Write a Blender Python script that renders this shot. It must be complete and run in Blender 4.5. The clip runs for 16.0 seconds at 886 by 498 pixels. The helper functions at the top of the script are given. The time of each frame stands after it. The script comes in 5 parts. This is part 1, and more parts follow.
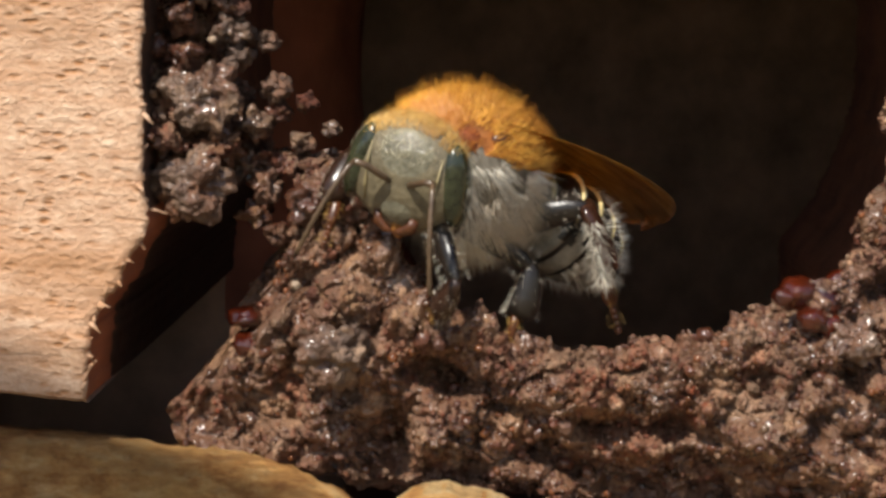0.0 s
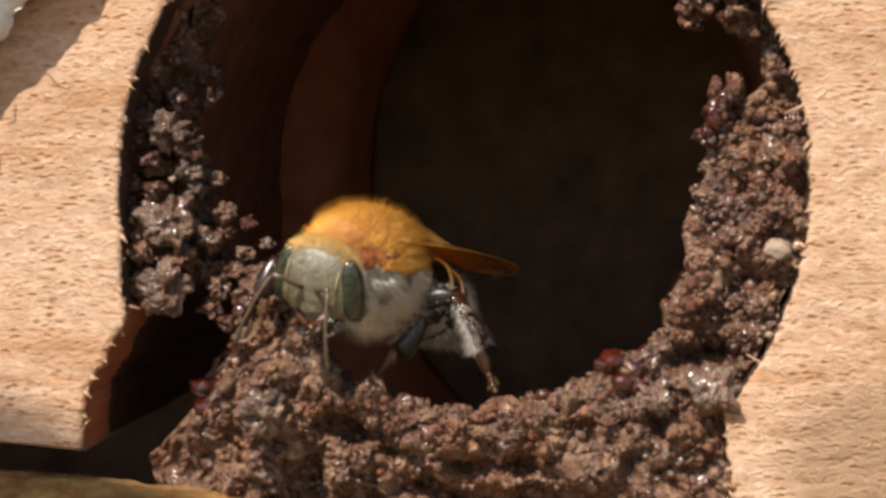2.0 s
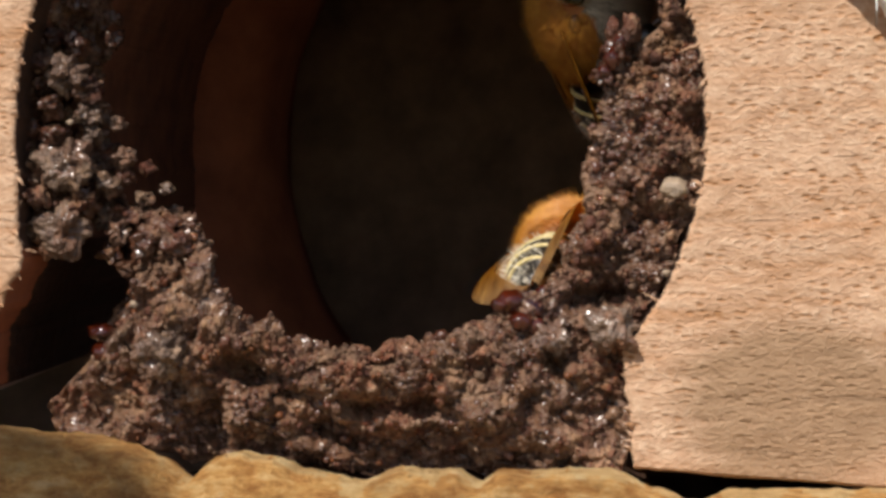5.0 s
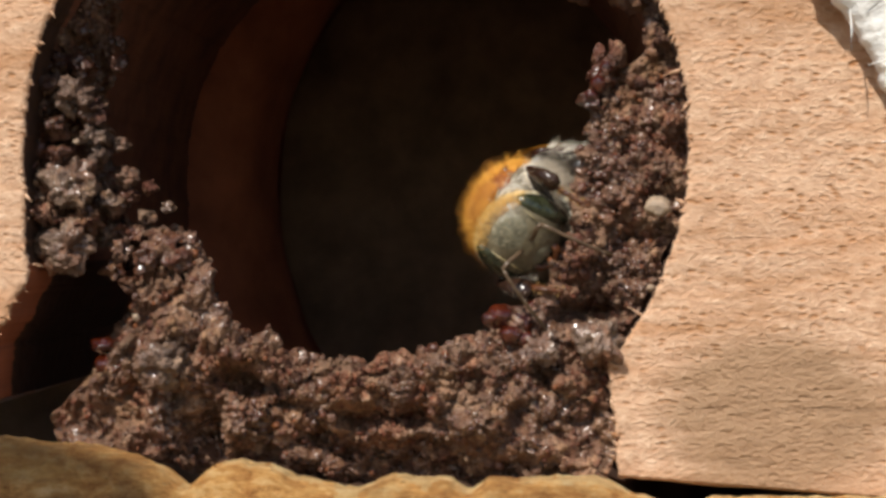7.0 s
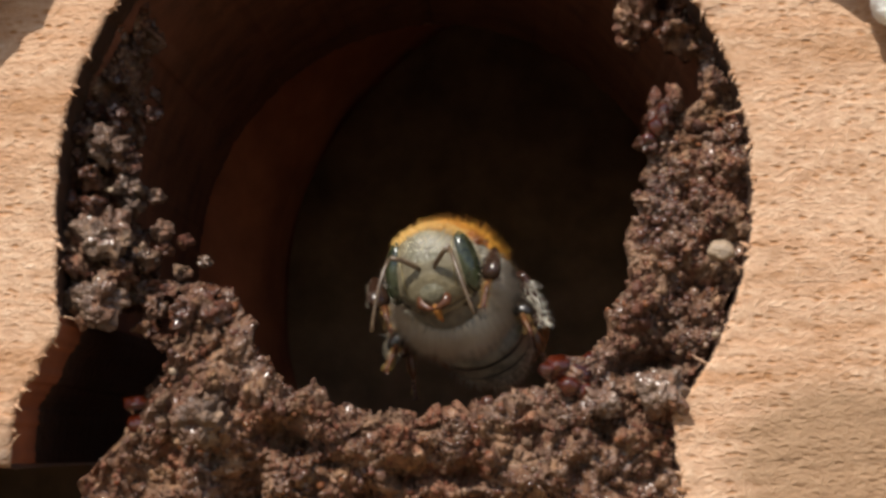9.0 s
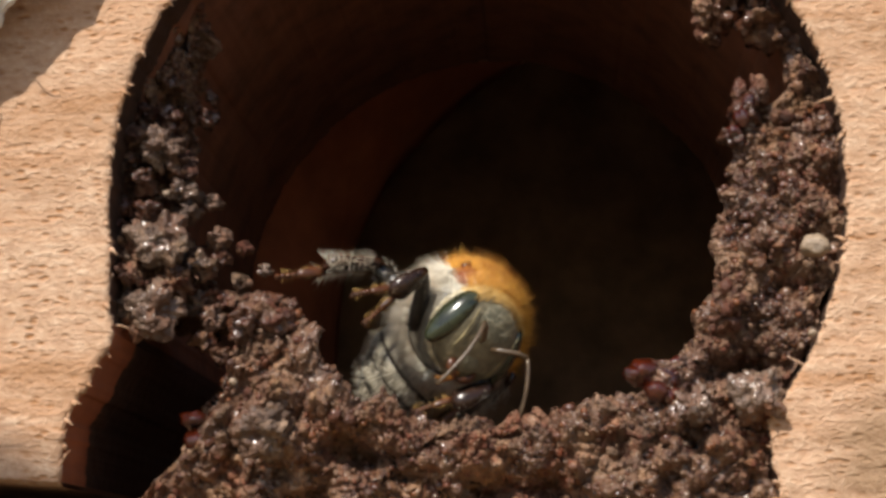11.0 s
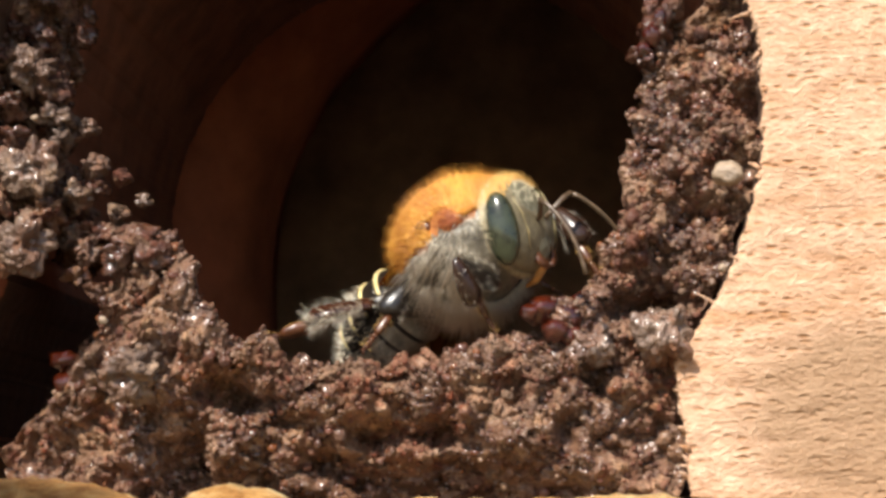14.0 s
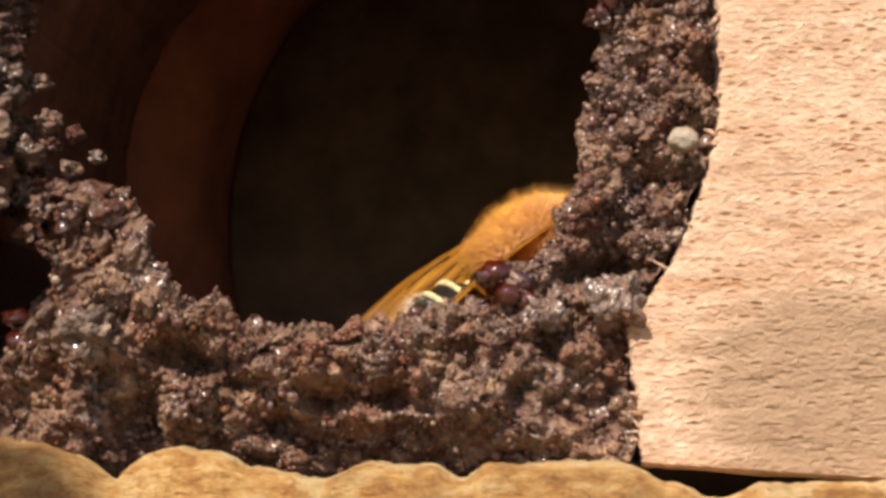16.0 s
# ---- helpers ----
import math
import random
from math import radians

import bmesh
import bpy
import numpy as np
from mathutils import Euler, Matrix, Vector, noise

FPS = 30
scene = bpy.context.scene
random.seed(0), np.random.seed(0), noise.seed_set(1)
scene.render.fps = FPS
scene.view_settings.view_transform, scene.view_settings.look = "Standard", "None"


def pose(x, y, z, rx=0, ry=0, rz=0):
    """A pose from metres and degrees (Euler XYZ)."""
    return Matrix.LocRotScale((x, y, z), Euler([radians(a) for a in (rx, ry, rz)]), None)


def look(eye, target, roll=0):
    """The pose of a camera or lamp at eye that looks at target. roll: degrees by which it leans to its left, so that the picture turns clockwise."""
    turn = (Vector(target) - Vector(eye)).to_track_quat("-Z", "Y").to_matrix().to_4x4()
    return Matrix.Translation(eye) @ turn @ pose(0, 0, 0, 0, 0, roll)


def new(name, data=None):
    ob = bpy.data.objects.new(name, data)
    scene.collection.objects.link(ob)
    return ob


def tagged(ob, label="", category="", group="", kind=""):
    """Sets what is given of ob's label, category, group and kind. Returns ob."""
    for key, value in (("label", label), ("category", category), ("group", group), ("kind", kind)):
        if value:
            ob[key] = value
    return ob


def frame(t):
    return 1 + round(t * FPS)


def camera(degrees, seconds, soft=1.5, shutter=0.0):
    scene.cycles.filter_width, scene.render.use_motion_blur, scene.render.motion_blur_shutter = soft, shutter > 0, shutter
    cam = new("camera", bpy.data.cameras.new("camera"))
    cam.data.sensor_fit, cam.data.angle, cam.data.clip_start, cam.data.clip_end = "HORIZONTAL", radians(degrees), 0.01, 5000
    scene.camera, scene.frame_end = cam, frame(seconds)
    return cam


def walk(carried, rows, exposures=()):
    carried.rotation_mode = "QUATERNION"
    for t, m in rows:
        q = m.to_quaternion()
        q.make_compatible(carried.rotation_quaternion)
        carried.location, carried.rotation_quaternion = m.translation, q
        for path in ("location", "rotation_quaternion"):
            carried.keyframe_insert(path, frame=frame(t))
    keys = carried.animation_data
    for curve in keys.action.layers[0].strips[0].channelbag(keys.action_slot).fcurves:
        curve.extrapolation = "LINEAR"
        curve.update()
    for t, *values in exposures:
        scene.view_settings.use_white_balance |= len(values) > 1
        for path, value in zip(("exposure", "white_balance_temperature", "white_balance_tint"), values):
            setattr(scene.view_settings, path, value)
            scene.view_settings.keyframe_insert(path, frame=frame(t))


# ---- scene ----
MM = 0.001


def eye_row(t, x, y, z, yaw, pitch, roll):
    """One row of the camera's path, from millimetres and degrees."""
    turn = Matrix.Rotation(radians(yaw), 4, "Z") @ Matrix.Rotation(radians(90 + pitch), 4, "X") @ Matrix.Rotation(radians(-roll), 4, "Z")
    return (t, Matrix.Translation((x * MM, y * MM, z * MM)) @ turn)


# ---- camera ----
cam = camera(25, 16.0, soft=3.3)
walk(cam, [
    eye_row(0.0, -3.07, -54.54, 4.54, 1.12, -6.46, -1.57),
    eye_row(0.5, -1.78, -54.74, 2.71, 3.24, -4.88, -1.29),
    eye_row(1.0, 0.39, -55.94, 1.57, 5.09, -2.98, -0.87),
    eye_row(1.5, 4.38, -73.87, 3.95, 6.41, -4.05, -0.55),
    eye_row(2.0, 7.43, -72.03, 5.92, 6.24, -3.53, -0.20),
    eye_row(2.5, 8.32, -72.22, 4.58, 6.61, -2.49, -0.21),
    eye_row(3.0, 9.23, -71.80, 4.00, 6.04, -5.44, -0.25),
    eye_row(3.5, 10.12, -72.66, 7.07, 5.94, -7.45, -0.20),
    eye_row(4.0, 9.90, -71.94, 8.13, 5.45, -7.34, 0.09),
    eye_row(4.2, 10.49, -71.77, 7.06, 5.73, -6.37, 0.12),
    eye_row(6.3, 6.78, -73.09, 0.66, 2.83, -1.13, -0.18),
    eye_row(6.5, 7.00, -73.41, 1.05, 3.11, -1.49, -0.22),
    eye_row(7.0, 8.83, -74.84, 0.37, 4.04, -0.37, -0.42),
    eye_row(7.5, 7.59, -75.58, 2.74, 2.83, -0.71, -0.27),
    eye_row(8.0, 7.99, -73.79, 3.18, 2.56, 0.16, -0.33),
    eye_row(8.2, 7.38, -73.52, 1.35, 2.65, 1.48, -0.26),
    eye_row(10.3, 2.94, -68.15, -8.27, 1.92, 8.54, 0.27),
    eye_row(10.5, 3.03, -68.56, -7.41, 2.86, 8.67, 0.33),
    eye_row(11.0, 2.54, -66.76, -10.20, 3.04, 10.00, 0.49),
    eye_row(11.5, 3.13, -65.15, -11.60, 3.74, 9.59, 0.58),
    eye_row(12.0, 4.37, -64.56, -12.63, 4.24, 9.38, 0.71),
    eye_row(12.5, 5.12, -64.94, -10.86, 4.72, 8.99, 0.64),
    eye_row(13.0, 4.15, -64.68, -10.76, 4.21, 8.89, 0.58),
    eye_row(13.5, 5.19, -62.97, -11.09, 4.21, 8.58, 0.52),
    eye_row(14.0, 6.83, -61.87, -8.95, 3.88, 7.54, 0.45),
    eye_row(14.5, 7.19, -60.24, -9.61, 3.31, 5.51, 0.41),
    eye_row(15.0, 8.05, -59.40, -8.05, 3.43, 4.56, 0.34),
    eye_row(15.5, 6.80, -60.63, -7.64, 2.73, 5.46, 0.24),
    eye_row(16.0, 6.95, -61.93, -7.29, 2.68, 4.97, -0.01),
], exposures=[
    (0.0, 0.45),
    (0.5, 0.96),
    (1.0, 1.12),
    (1.5, 1.22),
    (2.0, 0.55),
    (2.5, 0.40),
    (3.0, 0.35),
    (3.5, 0.35),
    (4.2, 0.16),
    (6.3, 0.32),
    (8.2, 0.22),
    (10.3, 0.46),
    (11.0, 0.35),
    (11.5, 0.96),
    (12.0, 1.30),
    (12.5, 1.24),
    (13.0, 1.00),
    (13.5, 0.96),
    (14.0, 0.92),
    (14.5, 0.56),
    (15.0, 0.53),
    (15.5, 0.65),
    (16.0, 0.74),
])

# ---- world and sun ----
SUN = Vector((-0.27, -0.62, 0.74)).normalized()
world = bpy.data.worlds.new("sky")
scene.world = world
world.use_nodes = True
wn = world.node_tree
sky = wn.nodes.new("ShaderNodeTexSky")
sky.sky_type = "NISHITA"
sky.sun_disc = False
sky.sun_elevation = math.asin(SUN.z)
sky.sun_rotation = math.atan2(SUN.x, SUN.y)
wn.nodes["Background"].inputs["Strength"].default_value = 0.1
wn.links.new(sky.outputs[0], wn.nodes["Background"].inputs["Color"])
sun_data = bpy.data.lights.new("sun", "SUN")
sun_data.energy, sun_data.angle, sun_data.color = 4.7, radians(0.5), (1.0, 0.955, 0.87)
sun = new("sun", sun_data)
sun.matrix_world = look(SUN * 0.5, (0, 0, 0))


# ---- materials ----
def material(name):
    m = bpy.data.materials.new(name)
    m.use_nodes = True
    return m, m.node_tree.nodes, m.node_tree.links, m.node_tree.nodes["Principled BSDF"]


def node(nodes, kind, **values):
    n = nodes.new(kind)
    for key, value in values.items():
        n.inputs[key.replace("_", " ")].default_value = value
    return n


def ramp(nodes, links, source, *stops):
    r = nodes.new("ShaderNodeValToRGB")
    while len(r.color_ramp.elements) < len(stops):
        r.color_ramp.elements.new(0.5)
    for e, (at, colour) in zip(r.color_ramp.elements, stops):
        e.position, e.color = at, (*colour, 1)
    links.new(source, r.inputs[0])
    return r.outputs[0]


def mixed(nodes, links, factor, a, b, how="MIX"):
    m = nodes.new("ShaderNodeMix")
    m.data_type, m.blend_type = "RGBA", how
    for socket, value in ((m.inputs[0], factor), (m.inputs[6], a), (m.inputs[7], b)):
        if isinstance(value, (int, float)):
            socket.default_value = value
        elif isinstance(value, tuple):
            socket.default_value = (*value, 1)
        else:
            links.new(value, socket)
    return m.outputs[2]


def coords(nodes, links, stretch=(1, 1, 1), turn=0):
    """Object coordinates in millimetres, stretched along the axes."""
    tc = nodes.new("ShaderNodeTexCoord")
    mp = nodes.new("ShaderNodeMapping")
    mp.inputs["Scale"].default_value = [1000 * s for s in stretch]
    mp.inputs["Rotation"].default_value = (0, radians(turn), 0)
    links.new(tc.outputs["Object"], mp.inputs[0])
    return mp.outputs[0]


def noise_at(nodes, links, vec, scale, detail=4, rough=0.55):
    n = node(nodes, "ShaderNodeTexNoise", Scale=scale, Detail=detail, Roughness=rough)
    links.new(vec, n.inputs["Vector"])
    return n.outputs["Fac"]


def bumped(nodes, links, shader, height, depth, strength=1.0, after=None):
    b = node(nodes, "ShaderNodeBump", Strength=strength, Distance=depth * MM)
    links.new(height, b.inputs["Height"])
    if after is not None:
        links.new(after, b.inputs["Normal"])
    links.new(b.outputs[0], shader.inputs["Normal"])
    return b.outputs[0]


def plank_wood():
    """Pale pinkish softwood, sawn across, with small dark pores and short cracks along the grain."""
    m, n, l, s = material("sawn_wood")
    v = coords(n, l, (1.0, 1.0, 2.0), 3)
    grain = noise_at(n, l, v, 1.3, 6, 0.65)
    fuzz = noise_at(n, l, coords(n, l, (1, 1, 1.4), 3), 5.0, 4, 0.6)
    broad = noise_at(n, l, coords(n, l, (0.07, 0.07, 0.2), 3), 1.0, 4, 0.6)
    pores = node(n, "ShaderNodeTexVoronoi", Scale=1.0, Randomness=1.0)
    l.new(coords(n, l, (2.0, 2.0, 4.6), 4), pores.inputs["Vector"])
    base = ramp(n, l, grain, (0.28, (0.36, 0.202, 0.120)), (0.5, (0.56, 0.364, 0.238)), (0.72, (0.71, 0.510, 0.360)))
    base = mixed(n, l, ramp(n, l, fuzz, (0.35, (0.5, 0.5, 0.5)), (0.6, (0, 0, 0))), base, (0.45, 0.25, 0.14))
    base = mixed(n, l, ramp(n, l, broad, (0.42, (0, 0, 0)), (0.75, (0.55, 0.55, 0.55))), base, (0.60, 0.35, 0.21))
    streak = noise_at(n, l, coords(n, l, (0.09, 0.09, 1.5), 3), 1.0, 5, 0.65)
    base = mixed(n, l, ramp(n, l, streak, (0.48, (0, 0, 0)), (0.68, (0.6, 0.6, 0.6))), base, (0.46, 0.22, 0.10))
    pit = ramp(n, l, pores.outputs["Distance"], (0.14, (1, 1, 1)), (0.42, (0, 0, 0)))
    spots = noise_at(n, l, coords(n, l, (0.5, 0.5, 0.8)), 1.0, 3)
    pit = mixed(n, l, 1.0, pit, ramp(n, l, spots, (0.40, (0.3, 0.3, 0.3)), (0.62, (1, 1, 1))), "MULTIPLY")
    cracks = noise_at(n, l, coords(n, l, (0.22, 0.22, 2.2), 3), 1.0, 5, 0.7)
    where = noise_at(n, l, coords(n, l, (0.05, 0.05, 0.12)), 1.0, 2)
    crack = mixed(n, l, 1.0, ramp(n, l, cracks, (0.60, (0, 0, 0)), (0.70, (0.8, 0.8, 0.8))), ramp(n, l, where, (0.45, (0, 0, 0)), (0.6, (1, 1, 1))), "MULTIPLY")
    col = mixed(n, l, pit, base, (0.36, 0.155, 0.055))
    col = mixed(n, l, crack, col, (0.24, 0.11, 0.055))
    stain = noise_at(n, l, coords(n, l, (0.06, 0.06, 0.3), 3), 1.0, 6, 0.72)
    col = mixed(n, l, ramp(n, l, stain, (0.50, (0, 0, 0)), (0.66, (0.75, 0.75, 0.75))), col, (0.32, 0.15, 0.06))
    # a brown weather stain beside the joint, with a streaky outline
    spot = n.new("ShaderNodeMapping")
    spot.inputs["Location"].default_value = (-15.8 / 6.0, 0, 6.2 / 4.2)
    spot.inputs["Scale"].default_value = (1 / 6.0, 0, 1 / 4.2)
    l.new(coords(n, l), spot.inputs[0])
    ball = n.new("ShaderNodeVectorMath")
    ball.operation = "LENGTH"
    l.new(spot.outputs[0], ball.inputs[0])
    patchy = mixed(n, l, 0.5, ramp(n, l, ball.outputs["Value"], (0.35, (1, 1, 1)), (1.0, (0, 0, 0))), streak)
    weather = mixed(n, l, grain, (0.17, 0.088, 0.042), (0.43, 0.27, 0.155))
    col = mixed(n, l, ramp(n, l, patchy, (0.36, (0, 0, 0)), (0.58, (0.9, 0.9, 0.9))), col, weather)
    l.new(col, s.inputs["Base Color"])
    s.inputs["Roughness"].default_value = 0.7
    s.inputs["Specular IOR Level"].default_value = 0.3
    h = mixed(n, l, 0.3, mixed(n, l, 0.5, grain, fuzz), pit, "SUBTRACT")
    bumped(n, l, s, mixed(n, l, crack, h, (0, 0, 0)), 0.22, 1.0)
    return m


def log_wood(name="weathered_wood", pale=0.0):
    """Weathered, stained brown wood with long fibres and dark blotches; pale where its skin is rubbed off. pale mixes
    in painted sunlight.
    """
    m, n, l, s = material(name)
    fibre = noise_at(n, l, coords(n, l, (0.75, 1.2, 2.1), -9), 1.0, 8, 0.75)
    blotch = noise_at(n, l, coords(n, l, (0.13, 0.2, 0.3), -12), 1.0, 5, 0.65)
    specks = noise_at(n, l, coords(n, l, (1.6, 2, 3.6)), 1.0, 5, 0.75)
    base = ramp(n, l, fibre, (0.28, (0.24, 0.095, 0.028)), (0.40, (0.48, 0.20, 0.050)), (0.50, (0.71, 0.365, 0.11)), (0.62, (0.86, 0.56, 0.25)))
    col = mixed(n, l, ramp(n, l, blotch, (0.48, (0, 0, 0)), (0.64, (0.75, 0.75, 0.75))), base, (0.20, 0.082, 0.025))
    col = mixed(n, l, ramp(n, l, specks, (0.6, (0, 0, 0)), (0.72, (0.8, 0.8, 0.8))), col, (0.12, 0.045, 0.02))
    bare = noise_at(n, l, coords(n, l, (0.16, 0.3, 0.45), -6), 1.0, 5, 0.7)
    col = mixed(n, l, ramp(n, l, bare, (0.52, (0, 0, 0)), (0.66, (0.55, 0.55, 0.55))), col, (0.56, 0.33, 0.11))
    col = mixed(n, l, pale, col, ramp(n, l, fibre, (0.3, (0.58, 0.33, 0.11)), (0.7, (0.90, 0.70, 0.38))))
    l.new(col, s.inputs["Base Color"])
    s.inputs["Roughness"].default_value = 0.7
    s.inputs["Specular IOR Level"].default_value = 0.3
    bumped(n, l, s, mixed(n, l, 0.5, fibre, specks), 1.2, 1.0)
    return m


def node_spark(n, l, v):
    f = node(n, "ShaderNodeTexVoronoi", Scale=6.5)
    l.new(v, f.inputs["Vector"])
    return f.outputs["Distance"]


def mud(name, dark, mid, pale, gloss, rust=0.35):
    """Earth and resin crumbs: dull clods of many browns, with sticky, glittering patches."""
    m, n, l, s = material(name)
    v = coords(n, l)
    jitter = node(n, "ShaderNodeTexNoise", Scale=2.6, Detail=3)
    l.new(v, jitter.inputs["Vector"])
    push = n.new("ShaderNodeVectorMath")
    push.operation = "MULTIPLY_ADD"
    push.inputs[1].default_value = (0.7, 0.7, 0.7)
    l.new(jitter.outputs["Color"], push.inputs[0])
    l.new(v, push.inputs[2])
    w = push.outputs[0]
    crumbs = node(n, "ShaderNodeTexVoronoi", Scale=2.4)
    l.new(w, crumbs.inputs["Vector"])
    clods = node(n, "ShaderNodeTexVoronoi", Scale=0.75)
    l.new(w, clods.inputs["Vector"])
    grey = (mid[0] * 1.05, mid[1] * 1.1, mid[2] * 1.15)
    red = (mid[0] * 1.5, mid[1] * 0.95, mid[2] * 0.6)
    picks = []
    for cells in (clods, crumbs):
        split = n.new("ShaderNodeSeparateColor")
        l.new(cells.outputs["Color"], split.inputs[0])
        picks.append(split.outputs[0])
    ochre = (pale[0] * 0.75, pale[1] * 0.62, pale[2] * 0.42)
    slate = (mid[0] * 0.34, mid[1] * 0.5, mid[2] * 0.7)
    one = ramp(n, l, picks[0], (0.0, mid), (0.2, red), (0.38, dark), (0.5, grey), (0.66, pale), (0.8, ochre), (1.0, slate))
    two = ramp(n, l, picks[1], (0.0, dark), (0.22, mid), (0.4, red), (0.55, grey), (0.7, slate), (0.82, ochre), (0.93, pale), (1.0, (pale[0] * 1.4, pale[1] * 1.35, pale[2] * 1.25)))
    base = mixed(n, l, ramp(n, l, noise_at(n, l, v, 1.1, 3), (0.40, (0.15, 0.15, 0.15)), (0.60, (0.75, 0.75, 0.75))), one, two)
    fine = noise_at(n, l, v, 5.0, 5, 0.7)
    wet = noise_at(n, l, v, 0.5, 4, 0.65)
    base = mixed(n, l, ramp(n, l, fine, (0.36, (0.8, 0.8, 0.8)), (0.56, (0, 0, 0))), base, dark)
    sticky = ramp(n, l, wet, (0.42, (0, 0, 0)), (0.56, (rust, rust, rust)))
    base = mixed(n, l, sticky, base, (0.060, 0.019, 0.008))
    island = n.new("ShaderNodeNewGeometry").outputs["Random Per Island"]
    base = mixed(n, l, 0.25, base, ramp(n, l, island, (0.0, dark), (0.4, mid), (0.62, red), (0.8, pale), (1.0, (0.46, 0.31, 0.19))))
    l.new(base, s.inputs["Base Color"])
    l.new(ramp(n, l, wet, (0.44, (0.75, 0.75, 0.75)), (0.58, (gloss, gloss, gloss))), s.inputs["Roughness"])
    s.inputs["Specular IOR Level"].default_value = 0.32
    bumped(n, l, s, mixed(n, l, 0.4, mixed(n, l, 0.5, fine, noise_at(n, l, v, 12.0, 3, 0.6)), node_spark(n, l, v)), 0.2, 1.0)
    s.inputs["Coat Roughness"].default_value = 0.2
    l.new(ramp(n, l, wet, (0.44, (0, 0, 0)), (0.56, (0.9, 0.9, 0.9))), s.inputs["Coat Weight"])
    return m


def simple(name, colour, rough=0.5, metal=0.0, vary=0.3, scale=3.0, spec=0.5, bump=0.0, coat=0.0, transmit=0.0, sub=0.0):
    """A surface of one colour with soft variation and fine relief."""
    m, n, l, s = material(name)
    f = noise_at(n, l, coords(n, l), scale, 5, 0.6)
    low = tuple(c * (1 - vary) for c in colour)
    high = tuple(min(1, c * (1 + vary)) for c in colour)
    l.new(ramp(n, l, f, (0.3, low), (0.7, high)), s.inputs["Base Color"])
    s.inputs["Roughness"].default_value = rough
    s.inputs["Metallic"].default_value = metal
    s.inputs["Specular IOR Level"].default_value = spec
    s.inputs["Coat Weight"].default_value = coat
    s.inputs["Transmission Weight"].default_value = transmit
    if sub:
        s.inputs["Subsurface Weight"].default_value = sub
        s.inputs["Subsurface Radius"].default_value = (0.6 * MM, 0.3 * MM, 0.1 * MM)
        s.inputs["Subsurface Scale"].default_value = 1.0
    if bump:
        bumped(n, l, s, f, bump, 0.8)
    return m


def hair(name, root, tip):
    """Fine hair, each strand a little different, in broad darker and lighter patches."""
    m, n, l, s = material(name)
    island = n.new("ShaderNodeNewGeometry").outputs["Random Per Island"]
    patch = noise_at(n, l, coords(n, l), 0.55, 3, 0.5)
    low = tuple(c * k for c, k in zip(root, (0.72, 0.6, 0.5)))
    strand = ramp(n, l, island, (0.0, root), (1.0, tip))
    l.new(mixed(n, l, ramp(n, l, patch, (0.42, (0.55, 0.55, 0.55)), (0.6, (0, 0, 0))), strand, low), s.inputs["Base Color"])
    s.inputs["Roughness"].default_value = 0.45
    s.inputs["Specular IOR Level"].default_value = 0.4
    return m


def wing_film():
    """Amber-tinted clear membrane, deep gold at the root and pale grey at the tip, with fine streaks along it."""
    m, n, l, s = material("wing_membrane")
    f = noise_at(n, l, coords(n, l, (0.35, 3.2, 1)), 1.5, 4, 0.6)
    place = n.new("ShaderNodeSeparateXYZ")
    l.new(coords(n, l, (-0.143, 1, 1)), place.inputs[0])
    tone = ramp(n, l, f, (0.3, (0.25, 0.095, 0.008)), (0.52, (0.37, 0.155, 0.015)), (0.72, (0.50, 0.25, 0.035)))
    far = ramp(n, l, place.outputs["X"], (0.55, (0, 0, 0)), (1.0, (0.7, 0.7, 0.7)))
    l.new(mixed(n, l, far, tone, (0.24, 0.17, 0.10)), s.inputs["Base Color"])
    s.inputs["Roughness"].default_value = 0.28
    s.inputs["Coat Weight"].default_value = 0.3
    clear = n.new("ShaderNodeBsdfTransparent")
    clear.inputs[0].default_value = (0.74, 0.46, 0.16, 1)
    both = n.new("ShaderNodeMixShader")
    l.new(ramp(n, l, f, (0.3, (0.34, 0.34, 0.34)), (0.7, (0.62, 0.62, 0.62))), both.inputs[0])
    l.new(clear.outputs[0], both.inputs[1])
    l.new(s.outputs[0], both.inputs[2])
    l.new(both.outputs[0], n["Material Output"].inputs["Surface"])
    bumped(n, l, s, f, 0.12, 0.8)
    return m


WOOD, LOG, LIP = plank_wood(), log_wood(), log_wood("worn_sunlit_wood", 0.62)
MUD = mud("mud", (0.013, 0.006, 0.0045), (0.128, 0.046, 0.025), (0.40, 0.245, 0.15), 0.14, 0.88)
STONE = mud("pale_clod", (0.045, 0.025, 0.017), (0.16, 0.095, 0.063), (0.32, 0.215, 0.150), 0.45, 0.2)
PALE = simple("pale_pebble", (0.29, 0.205, 0.135), 0.5, vary=0.4, scale=2.5, bump=0.2)
RESIN = simple("resin", (0.10, 0.016, 0.005), 0.06, vary=0.7, scale=1.2, coat=0.8, transmit=0.55, bump=0.2)
AMBER = simple("amber_resin", (0.12, 0.040, 0.014), 0.14, vary=0.7, scale=0.8, coat=0.6)
PAPER = simple("white_wadding", (0.72, 0.70, 0.66), 0.9, vary=0.12, scale=1.5, spec=0.1, bump=0.25)
INNER_WALL = simple("dark_inner_wall", (0.21, 0.078, 0.04), 0.7, vary=0.4, scale=0.5)
CAVITY = simple("inner_wood", (0.40, 0.225, 0.13), 0.8, vary=0.4, scale=0.3)
# resin-stained edge wood, its colour also standing in for shade in recesses
STAIN_SHADE = simple("stained_shaded_wood", (0.05, 0.021, 0.010), 0.65, vary=0.5, scale=1.5, bump=0.15)
